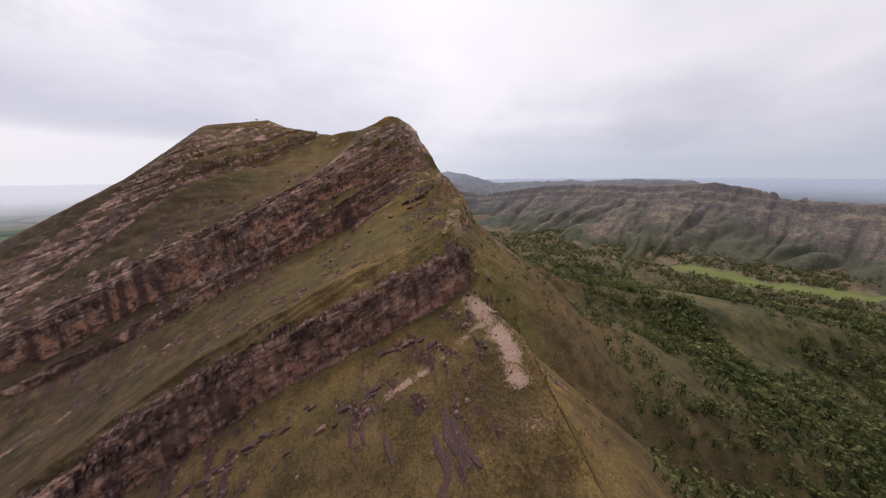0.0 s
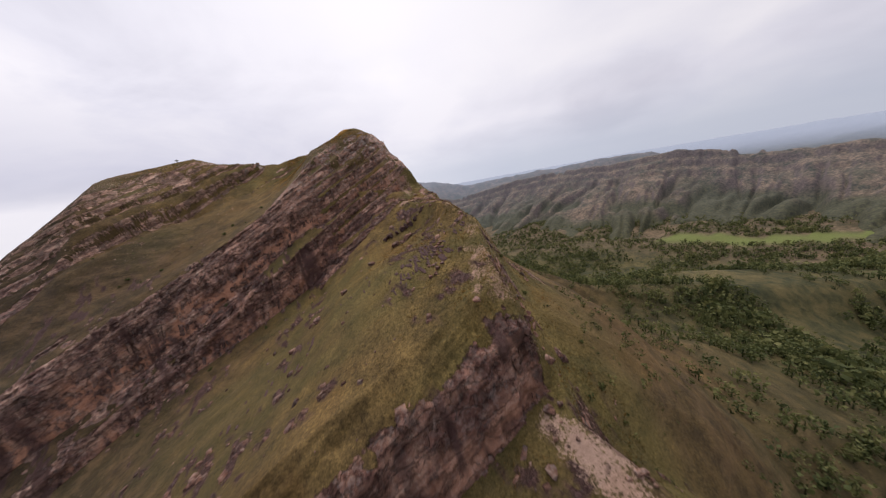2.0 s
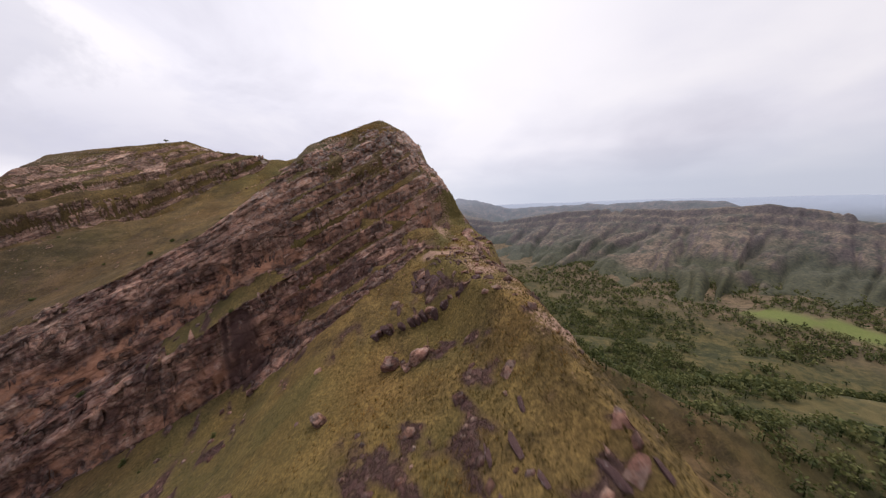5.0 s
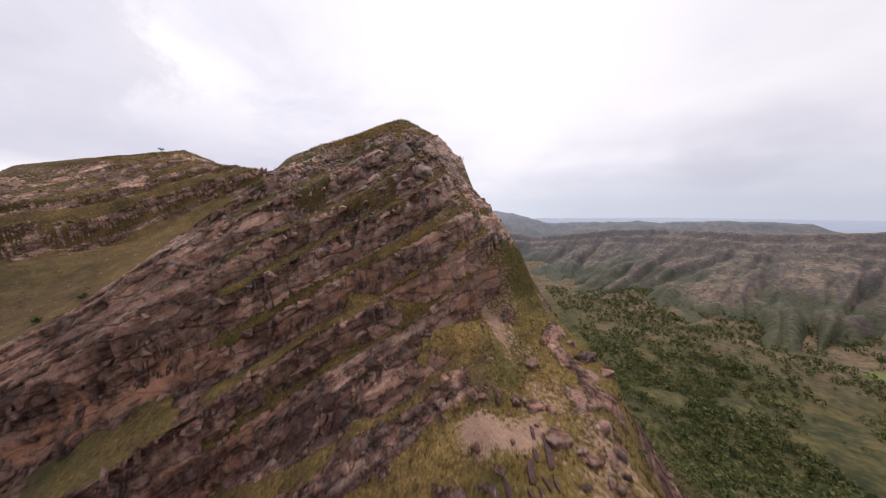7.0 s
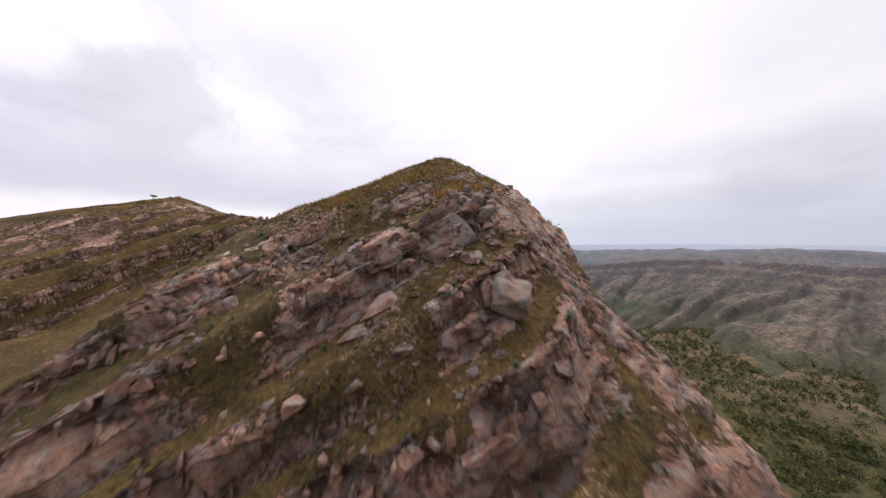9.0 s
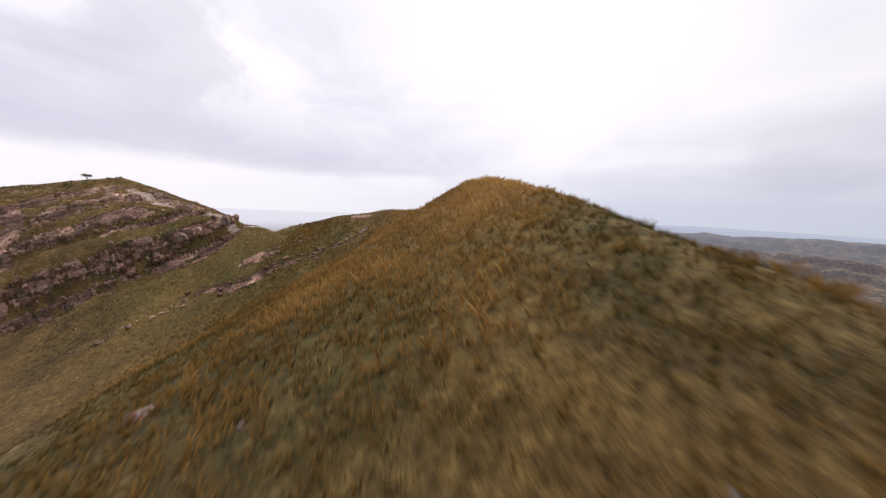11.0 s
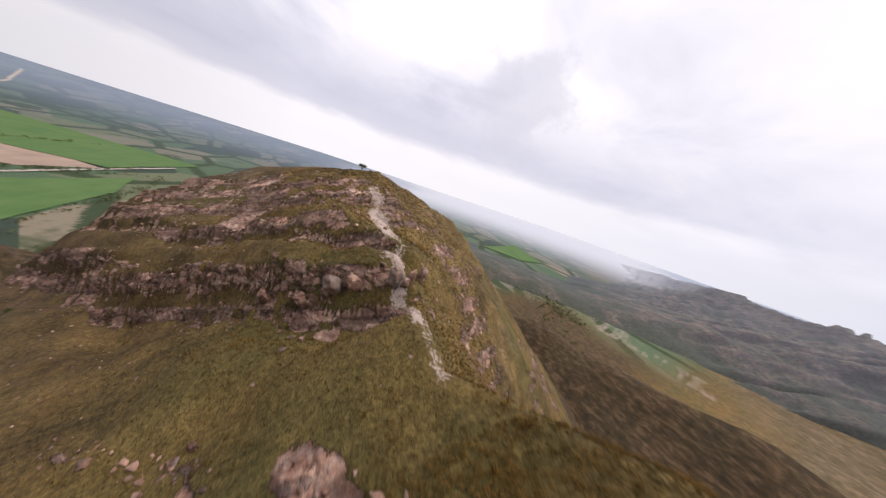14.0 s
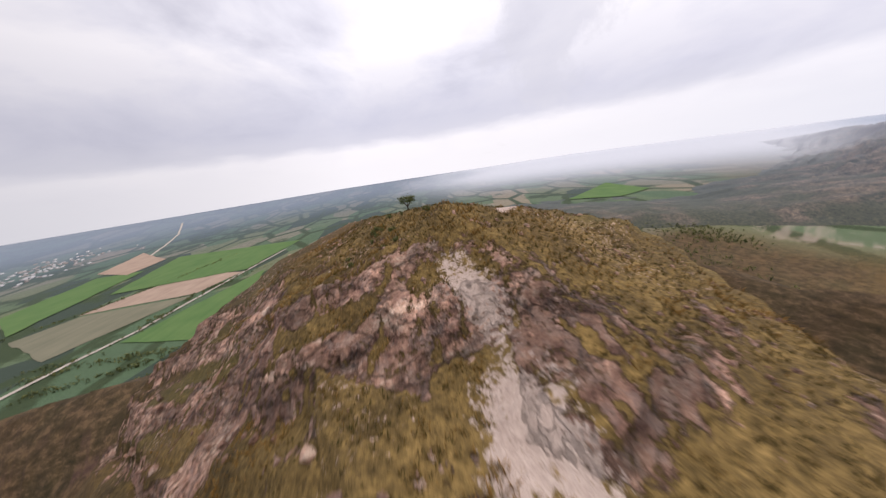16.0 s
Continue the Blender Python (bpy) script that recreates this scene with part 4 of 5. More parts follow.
BLOCKS = [block_mesh("rock", 11 + i, sz) for i, sz in enumerate(((1.5, 1.0, 0.8), (1.1, 1.0, 0.9), (2.0, 0.9, 0.7), (1.3, 0.8, 1.3), (0.9, 0.8, 1.5), (1.7, 1.2, 0.6)))]


def seat(x, y, size, spin, sink=0.25, lean=0.5):
    """Pose of a stone of that size, bedded into the slope."""
    z = float(top(x, y))
    g = slope_at(np.array([x]), np.array([y]))[0]
    nrm = Vector((-g[0] * lean, -g[1] * lean, 1)).normalized()
    q = nrm.to_track_quat("Z", "Y").to_matrix().to_4x4()
    return Matrix.Translation((x, y, z + size * (0.4 - sink))) @ q @ pose(0, 0, 0, 0, 0, spin) @ Matrix.Scale(size, 4)


def stones_along(count, line, spread, lo, hi, seed):
    """Stones strewn on both sides of a line in plan; returns x, y, size."""
    r = np.random.default_rng(seed)
    pts = np.array(line, float)
    seg = np.linalg.norm(np.diff(pts, axis=0), axis=1)
    u = r.uniform(0, seg.sum(), count)
    i = np.clip(np.searchsorted(np.cumsum(seg), u), 0, len(seg) - 1)
    t = (u - (np.cumsum(seg) - seg)[i]) / seg[i]
    p = pts[i] + (pts[i + 1] - pts[i]) * t[:, None] + r.normal(0, spread, (count, 2))
    return p[:, 0], p[:, 1], lo + (hi - lo) * r.random(count) ** 2.2


def rock_at(x, y):
    v, w = strike(x, y)
    i = np.clip(np.searchsorted(GRID_V, v), 0, len(GRID_V) - 1)
    j = np.clip(np.searchsorted(GRID_W, w), 0, len(GRID_W) - 1)
    return GRID_ROCK[j, i]


ROCKY = (
    (50, ((-18, 236), (-30, 240), (-50, 239)), 4, 0.4, 1.2, 1),
    (80, ((-28, 245), (-44, 250), (-62, 246)), 4, 0.3, 0.9, 2),
    (20, ((-31, 246), (-36, 252)), 2.5, 0.5, 1.2, 3),
    (24, ((-132, 307), (-142, 302), (-160, 288), (-172, 276)), 2.0, 0.5, 1.4, 4),
    (40, SADDLE_LINES[0], 0.9, 0.3, 1.0, 5),
    (110, SADDLE_LINES[1], 0.9, 0.3, 1.1, 9),
    (40, SADDLE_LINES[2], 0.9, 0.35, 1.2, 11),
    (30, ((18, 66), (14, 85), (8, 104), (6, 118)), 4, 0.6, 1.8, 6),
    (28, ((6, 150), (0, 180), (-8, 205), (-12, 220)), 4, 0.6, 1.9, 7),
    (8, ((-12, 178), (-24, 181)), 1.5, 1.6, 3.4, 8),
    (18, ((-24, 220), (-17, 215.5), (-10, 217), (-6, 216)), 0.8, 0.9, 1.9, 10),
    (14, ((-6, 214), (-3, 206), (0, 198)), 1.2, 0.9, 2.0, 11),
    (22, ((-3, 146), (-6, 140), (-9, 135), (-6, 128)), 1.6, 0.6, 1.5, 12),
)
SLABS = ((-41.9, 246.0, 2.3, 70, 5), (-36.6, 247.8, 2.6, 40, 5), (-41.5, 243.4, 2.2, 55, 2), (-47.4, 243.5, 1.6, 60, 3), (-33.6, 250.8, 1.4, 20, 1), (-37.2, 250.3, 1.4, 30, 1),
         (-33.5, 246.4, 1.7, 10, 5), (-47.3, 245.4, 1.6, 35, 2), (-43.5, 241.7, 1.7, 50, 2), (-57.5, 241.1, 1.9, 25, 5), (-63.9, 239.7, 2.0, 20, 5), (-52, 246.5, 1.4, 30, 2))
count_rocks = 0
for spec in ROCKY:
    for x, y, size in zip(*stones_along(*spec)):
        ob = part("rock", BLOCKS[count_rocks % len(BLOCKS)], ground, seat(x, y, size, rng.normal(23, 24) + 180 * (count_rocks % 2), 0.24, 0.7))
        count_rocks += 1


for x, y, size, spin, flat in SLABS:
    ob = part("rock", BLOCKS[flat], ground, seat(x, y, size, spin, 0.44, 1.0))


def on_bed(q, v, w0=204.0, w1=252.0):
    """Where a bed of that level comes to the surface, going up across the flank."""
    w = np.arange(w0, w1, 0.25)
    x, y = -CV * v - CS * w, -CS * v + CV * w
    z = top(x, y) + bedding(v)
    i = int(np.argmax(z > q))
    return (float(x[i]), float(y[i]), float(z[i] - bedding(v))) if z[i] > q else None


def bedded(x, y, z, long, deep, high, turn=0.0, tilt=0.0):
    """Pose of a block that lies along the dip of the beds."""
    ax = Vector((-CV, -CS, -0.5)).normalized()
    ay = Vector((-CS, CV, 0))
    ay = (ay - ax * ay.dot(ax)).normalized()
    m = Matrix((ax, ay, ax.cross(ay))).transposed().to_4x4()
    return Matrix.Translation((x, y, z)) @ m @ pose(0, 0, 0, tilt, 0, turn) @ Matrix.Diagonal((long, deep, high, 1))


CHUNKS = [block_mesh("rock", 131 + i, (1, 1, 1), 16) for i in range(6)]
for q, lo, hi, step, big in ((119.5, -80, -30, 3.2, 2.4), (130.5, -74, 60, 3.6, 2.2), (138, -76, 10, 3.2, 2.2), (145, -76, 0, 3.2, 1.7), (152, -72, -20, 2.6, 1.2), (158, -66, -30, 2.6, 1.0), (123.5, -20, 50, 3.8, 2.2)):
    v = lo
    while v < hi:
        v += step * rng.uniform(0.6, 1.6)
        spot = on_bed(q + rng.uniform(-0.8, 1.6), v)
        if spot and rng.random() < 0.8:
            k = big * rng.uniform(0.55, 1.25)
            ob = part("rock", CHUNKS[int(rng.integers(0, 6))], ground, bedded(*spot, k * rng.uniform(0.9, 1.7), k * rng.uniform(0.8, 1.2), k * rng.uniform(0.6, 1.1), rng.normal(0, 12), rng.normal(0, 8)))


# outcrops that break the steep east face below the crest
for y0, d0, n, big in ((247, 12, 10, 2.0), (250, 22, 10, 2.8), (238, 13, 9, 2.4), (229, 8, 8, 2.0), (226, 20, 8, 2.6), (110, 4, 9, 2.0), (120, 3, 8, 1.8), (155, 4, 8, 1.6), (72, 4, 8, 1.6), (240, 30, 9, 2.8)):
    for _ in range(n):
        y = y0 + rng.normal(0, 3.2)
        x = float(np.interp(y, CREST_Y, CREST_X)) + d0 + rng.normal(0, 1.3)
        k = big * rng.uniform(0.5, 1.25)
        part("rock", CHUNKS[int(rng.integers(0, 6))], ground, bedded(x, y, float(top(x, y)) - 0.28 * k, k * rng.uniform(0.8, 1.3), k, k * rng.uniform(0.8, 1.4), rng.normal(0, 25), rng.normal(0, 12)))


# blocks along the brows of the two tiers of the rounded hill
for u, lo, hi, step, big in ((344.5, -6, 75, 1.4, 1.5), (355.5, 6, 80, 2.2, 1.1), (361, 4, 80, 3.2, 0.9)):
    v = lo
    while v < hi:
        v += step * rng.uniform(0.5, 1.6)
        w = u - 0.5 * v + rng.normal(0, 0.7)
        x, y = -CV * v - CS * w, -CS * v + CV * w
        k = big * rng.uniform(0.45, 1.2)
        part("rock", CHUNKS[int(rng.integers(0, 6))], ground, Matrix.Translation((x, y, float(top(x, y)) + 0.15 * k)) @ pose(0, 0, 0, rng.normal(-20, 12), rng.normal(10, 12), rng.normal(205, 25)) @ Matrix.Diagonal((k * rng.uniform(0.7, 1.1), k * 0.9, k * rng.uniform(0.8, 1.7), 1)))


def make_varnish():
    m, nt, b = material("dark_varnished_stone")
    co = nt.nodes.new("ShaderNodeNewGeometry").outputs["Position"]
    dark = mixc(nt, tex(nt, co, 1.6, 7, 0.7), (0.030, 0.017, 0.018), (0.125, 0.074, 0.070))
    lich = ramp(nt, [(0.60, 0.0), (0.68, 0.8)])
    nt.links.new(tex(nt, mapped(nt, co, (4, 7, 2)), 2.4, 6, 0.7), lich.inputs[0])
    nt.links.new(mixc(nt, lich.outputs[0], dark, (0.33, 0.29, 0.28)), b.inputs["Base Color"])
    bump(nt, b, tex(nt, co, 3.0, 8, 0.7), 0.9, 0.2)
    return m


VARNISH = make_varnish()
DARK = []
for i in range(4):
    me = block_mesh("slab", 171 + i, (1, 1, 1), 18)
    me.materials.clear()
    me.materials.append(VARNISH)
    DARK.append(me)


def dark_slab(x, y, long, wide, spin):
    """A flat dark slab that lies in the turf, long way along the joints."""
    g = slope_at(np.array([x]), np.array([y]))[0]
    nrm = Vector((-g[0], -g[1], 1)).normalized()
    down = Vector((-0.2, 1.0, 0.0))
    down = (down - nrm * down.dot(nrm)).normalized()
    m = Matrix((down, nrm.cross(down), nrm)).transposed().to_4x4()
    z = float(top(x, y))
    part("slab", DARK[int(rng.integers(0, 4))], ground, Matrix.Translation((x, y, z + 0.02)) @ m @ pose(0, 0, 0, 0, 0, spin) @ Matrix.Diagonal((long, wide, 0.55, 1)))


SLAB_FIELDS = (
    (((-5, 147), (-9, 141), (-13, 136), (-20, 133)), 52, 3.2, 1.2, 2.6, 201),
    (((-2, 136), (-8, 141), (-9, 150)), 26, 2.0, 1.2, 2.6, 202),
    (((3, 152), (1, 144), (-2, 160)), 12, 2.2, 0.9, 1.9, 203),
    (((-12, 200), (-19, 203), (-22, 199)), 22, 2.4, 1.3, 2.8, 204),
    (((-8, 212), (-9, 205), (-6, 200)), 14, 1.5, 0.8, 2.0, 205),
    (((2, 60), (-1, 54), (4, 49)), 16, 3.0, 1.6, 4.2, 206),
    (((-8, 55), (-21, 57), (-32, 68)), 14, 3.0, 1.3, 3.4, 207),
    (((-25, 148), (-40, 152), (-60, 140), (-80, 128)), 26, 6.0, 0.9, 2.4, 208),
)
for line, n, spread, lo, hi, seed in SLAB_FIELDS:
    for x, y, size in zip(*stones_along(n, line, spread, lo, hi, seed)):
        dark_slab(float(x), float(y), size * rng.uniform(1.5, 2.7), size * rng.uniform(0.42, 0.72), rng.normal(0, 12))
dark_slab(-14.1, 200.5, 6.5, 3.4, 10)
dark_slab(-4.2, 134.2, 5.6, 2.6, 5)
# the dark ledge that breaks out of the turf below the peak
for i in range(20):
    t = i / 19
    x, y = -1.0 - 27.5 * t + rng.normal(0, 0.5), 189.3 + 1.2 * t + rng.normal(0, 0.5)
    z = min(max(142.6 - 11.2 * t, float(top(x, y)) - 1.2), float(top(x, y)) + 1.0)
    me = (DARK if i % 3 else CHUNKS)[int(rng.integers(0, 4))]
    k = (1.0 - 0.45 * t) * rng.uniform(0.75, 1.15)
    part("rock", me, ground, Matrix.Translation((x, y, z)) @ pose(0, 0, 0, rng.normal(-10, 7), 21 + rng.normal(0, 5), rng.normal(178, 12)) @ Matrix.Diagonal((rng.uniform(1.6, 2.6), 2.2, 4.4 * k, 1)))
# broken ledges low on the nose
for line, seed in ((((-12, 74), (-22, 68), (-35, 62), (-48, 56)), 221), (((-2, 78), (-14, 84), (-24, 80)), 222), (((-40, 70), (-55, 62), (-75, 55)), 223)):
    for x, y, size in zip(*stones_along(16, line, 0.7, 1.6, 4.0, seed)):
        part("rock", (DARK if rng.random() < 0.5 else CHUNKS)[int(rng.integers(0, 4))], ground, bedded(float(x), float(y), float(top(x, y)) + 0.1, size * 1.3, size * 0.6, size * 0.45, rng.normal(0, 10)))


def loose_boulder(x, y, size, label, seed, sink=0.22, shape=(1.15, 0.95, 0.9), stone=None):
    """A free-standing weathered boulder with rounded edges."""
    bm = bmesh.new()
    bmesh.ops.create_icosphere(bm, subdivisions=4, radius=0.5)
    off = Vector((seed * 3.7, seed * 1.3, 0))
    for q in bm.verts:
        c = q.co.copy()
        m = max(abs(c.x), abs(c.y), abs(c.z))
        q.co = c.lerp(c * (0.5 / m) * 0.86, 0.55)
        q.co += 0.16 * noise.noise_vector(c * 1.6 + off) + 0.05 * noise.noise_vector(c * 5 + off)
        cut = noise.noise(c * 2.2 + off + Vector((0, 0, 5)))
        q.co *= 1 - 0.10 * max(0, cut)
        q.co = Vector((q.co.x * shape[0], q.co.y * shape[1], q.co.z * shape[2]))
    me = bpy.data.meshes.new("boulder")
    bm.to_mesh(me)
    bm.free()
    me.polygons.foreach_set("use_smooth", np.ones(len(me.polygons), bool))
    me.materials.append(stone or ROCK)
    ob = new("boulder", me)
    ob.matrix_basis = seat(x, y, size, seed * 57, sink, 1.0 if sink > 0.4 else 0.35)
    return tagged(ob, label, "boulder", "boulders on the ridge")


loose_boulder(-29.8, 243.8, 3.5, "large grey lichen-covered boulder perched on the rock face", 1, 0.08, stone=PALE)
for bx, by, bs, seed in ((-36.2, 250.8, 1.7, 2), (-35.2, 250.9, 1.1, 3), (-33.6, 251.2, 1.6, 4), (-32.6, 250.9, 2.1, 5), (-32.4, 252.6, 1.6, 6), (-34.2, 252.6, 1.0, 18), (-35.0, 253.0, 1.2, 19)):
    loose_boulder(bx, by, bs, "pale grey weathered boulder bedded in summit grass", seed, 0.15, (0.8, 0.85, 1.3), PALE)
loose_boulder(-35.8, 248.6, 3.8, "broad pale lichened slab leaning on the peak", 20, 0.50, (1.15, 1.25, 0.26), PALE)
loose_boulder(-41.0, 247.2, 3.0, "dark purple slab streaked with white on the peak", 21, 0.52, (0.95, 1.3, 0.42))
for bx, by, bs, seed in ((-33, 172, 2.6, 7), (-45, 164, 2.4, 8), (-56, 158, 2.8, 9), (-22, 181, 3.0, 10), (-16, 179.5, 3.4, 11), (-64, 150, 2.0, 12)):
    loose_boulder(bx, by, bs, "dark brown sandstone boulder lying on the grassy slope", seed, 0.2, (1.3, 0.9, 0.8))
for bx, by, bs, seed in ((-142.8, 308.8, 3.6, 13), (-140.3, 311.8, 3.0, 14), (-139.2, 313.4, 2.0, 15), (-138.6, 314.8, 1.7, 16), (-136.8, 316.6, 3.0, 17), (-138.3, 320.8, 2.4, 22), (-136.0, 318.6, 1.7, 23), (-145.8, 304.2, 2.6, 24), (-144.2, 306.4, 1.8, 25), (-149.5, 298.5, 2.6, 26)):
    loose_boulder(bx, by, bs, "grey upright sandstone block on the saddle ledge", seed, 0.22, (0.7, 0.65, 1.75), PALE if seed in (13, 17) else None)


def rubble(name, n, region, lo, hi, need, label, seed):
    """Small stones past counting, joined."""
    r = np.random.default_rng(seed)
    x = r.uniform(region[0], region[1], n * 6)
    y = r.uniform(region[2], region[3], n * 6)
    d = x - np.interp(y, CREST_Y, CREST_X)
    keep = (r.random(n * 6) < need(x, y)) & (d < 22)
    for pts, wd, _ in TRAILS:
        keep &= (to_line(x, y, pts)[0] > wd * 1.1) | (r.random(n * 6) < 0.03)
    x, y = x[keep][:n], y[keep][:n]
    z = top(x, y)
    k = len(x)
    base = np.array([(-1, -1, -1), (1, -1, -1), (1, 1, -1), (-1, 1, -1), (-0.7, -0.75, 1), (0.8, -0.65, 1), (0.7, 0.75, 1), (-0.75, 0.7, 1)], float) * 0.5
    tri = np.array([(0, 1, 5), (0, 5, 4), (1, 2, 6), (1, 6, 5), (2, 3, 7), (2, 7, 6), (3, 0, 4), (3, 4, 7), (4, 5, 6), (4, 6, 7)])
    size = lo + (hi - lo) * r.random(k) ** 3
    p = base[None] * (1 + r.uniform(-0.35, 0.35, (k, 8, 3)))
    p = p * (size[:, None] * np.stack((r.uniform(0.8, 1.7, k), r.uniform(0.7, 1.2, k), r.uniform(0.45, 0.9, k)), -1))[:, None]
    a = r.normal(0.4, 0.5, k)
    ca, sa = np.cos(a)[:, None], np.sin(a)[:, None]
    px, py = p[..., 0] * ca - p[..., 1] * sa, p[..., 0] * sa + p[..., 1] * ca
    g = slope_at(x, y)
    pz = p[..., 2] + 0.75 * (px * g[:, :1] + py * g[:, 1:])
    pts = np.stack((px + x[:, None], py + y[:, None], pz + (z + size * 0.12)[:, None]), -1)
    f = (tri[None] + (np.arange(k) * 8)[:, None, None]).reshape(-1, 3)
    return tagged(new(name, raw(name, pts.reshape(-1, 3), f, ROCK)), label, "stones", kind="stuff")


rubble("rubble", 5000, (-75, 25, 205, 262), 0.15, 0.8, lambda x, y: 0.01 + 0.4 * rock_at(x, y), "broken purple-brown sandstone rubble on the rock face", 21)
rubble("rubble", 9000, (-235, -120, 225, 345), 0.12, 0.5, lambda x, y: 0.015 + 0.45 * rock_at(x, y), "weathered sandstone rubble on the rounded hill", 22)
rubble("rubble", 3500, (-170, 30, 50, 215), 0.35, 1.7, lambda x, y: 0.008 + 0.6 * rock_at(x, y), "dark sandstone stones strewn over the lower flank", 23)


# ---- grass ----
def grass(name, n, region, need, tall, wide, label, seed, tone_shift=0.0):
    """Tufts past counting: fans of thin bent blades."""
    r = np.random.default_rng(seed)
    x = r.uniform(region[0], region[1], n * 3)
    y = r.uniform(region[2], region[3], n * 3)
    d = x - np.interp(y, CREST_Y, CREST_X)
    keep = (r.random(n * 3) < need(x, y)) & (rock_at(x, y) < 0.5) & (d < 35)
    for pts, wd, _ in TRAILS:
        keep &= to_line(x, y, pts)[0] > wd * 0.8
    x, y = x[keep][:n], y[keep][:n]
    k = len(x)
    z = top(x, y) - 0.05
    patch = fbm(x, y, 9, 3, 131) + 0.6 * fbm(x, y, 2.5, 2, 137)
    h = tall * (0.5 + 0.8 * r.random(k)) * (0.8 + 0.5 * np.clip(patch, -0.8, 1))
    B = 4
    ang = r.uniform(0, 6.28, (k, B))
    out = r.uniform(0.15, 0.75, (k, B)) * h[:, None]
    bx, by = np.cos(ang), np.sin(ang)
    sx, sy = -by * wide, bx * wide
    rx, ry = x[:, None] + bx * 0.08, y[:, None] + by * 0.08
    zz = np.broadcast_to(z[:, None], rx.shape)
    hh = h[:, None] * r.uniform(0.7, 1.1, (k, B))
    P = np.stack((np.stack((rx - sx, ry - sy, zz), -1), np.stack((rx + sx, ry + sy, zz), -1),
                  np.stack((rx + bx * out * 0.4 + sx * 0.6, ry + by * out * 0.4 + sy * 0.6, zz + hh * 0.6), -1),
                  np.stack((rx + bx * out, ry + by * out, zz + hh), -1)), 2)
    f = np.array([(0, 1, 2), (0, 2, 3)])
    tri = (f[None] + (np.arange(k * B) * 4)[:, None, None]).reshape(-1, 3)
    gd = golden(x, y, z)
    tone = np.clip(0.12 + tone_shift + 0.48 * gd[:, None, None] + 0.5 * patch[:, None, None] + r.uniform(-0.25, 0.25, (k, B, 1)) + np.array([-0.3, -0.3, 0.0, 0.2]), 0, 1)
    return tagged(new(name, raw(name, P.reshape(-1, 3), tri, STRAW, tone.ravel())), label, "grass", kind="stuff")


def near_line(line, reach):
    return lambda x, y: np.clip(1.15 - to_line(x, y, line)[0] / reach, 0, 1)


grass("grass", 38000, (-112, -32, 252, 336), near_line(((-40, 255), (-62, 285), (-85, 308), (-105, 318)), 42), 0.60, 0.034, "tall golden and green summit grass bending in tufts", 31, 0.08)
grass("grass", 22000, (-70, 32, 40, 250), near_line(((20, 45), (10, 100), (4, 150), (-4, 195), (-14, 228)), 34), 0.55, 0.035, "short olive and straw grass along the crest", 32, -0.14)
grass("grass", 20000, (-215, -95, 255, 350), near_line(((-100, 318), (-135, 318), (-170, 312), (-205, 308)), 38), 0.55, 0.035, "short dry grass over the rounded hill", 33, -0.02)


# ---- plants ----
def crown_points(r, n, rad, tall):
    """Clump centres in an uneven crown: several lobes with gaps."""
    lobes = r.normal(0, 1, (6, 3))
    lobes = lobes / np.linalg.norm(lobes, axis=1)[:, None] * np.array([rad, rad, tall]) * r.uniform(0.35, 0.75, (6, 1))
    c = lobes[r.integers(0, 6, n)]
    p = r.normal(0, 1, (n, 3))
    p = p / np.linalg.norm(p, axis=1)[:, None] * r.uniform(0.6, 1.0, (n, 1)) * np.array([rad, rad, tall]) * 0.55
    return c + p


def leaf_tris(r, centres, size):
    """A bent leafy scrap (two triangles) at each centre."""
    n = len(centres)
    a, b = r.normal(0, 1, (n, 3)), r.normal(0, 1, (n, 3))
    a /= np.linalg.norm(a, axis=1)[:, None]
    b -= a * (a * b).sum(1)[:, None]
    b /= np.linalg.norm(b, axis=1)[:, None]
    c = np.cross(a, b)
    sz = size * r.uniform(0.6, 1.3, (n, 1))
    P = np.stack((centres - a * sz, centres - b * sz * 0.7 + c * sz * 0.25, centres + a * sz, centres + b * sz * 0.7 + c * sz * 0.25), 1)
    t = (np.array([(0, 1, 2), (0, 2, 3)])[None] + (np.arange(n) * 4)[:, None, None]).reshape(-1, 3)
    return P.reshape(-1, 3), t


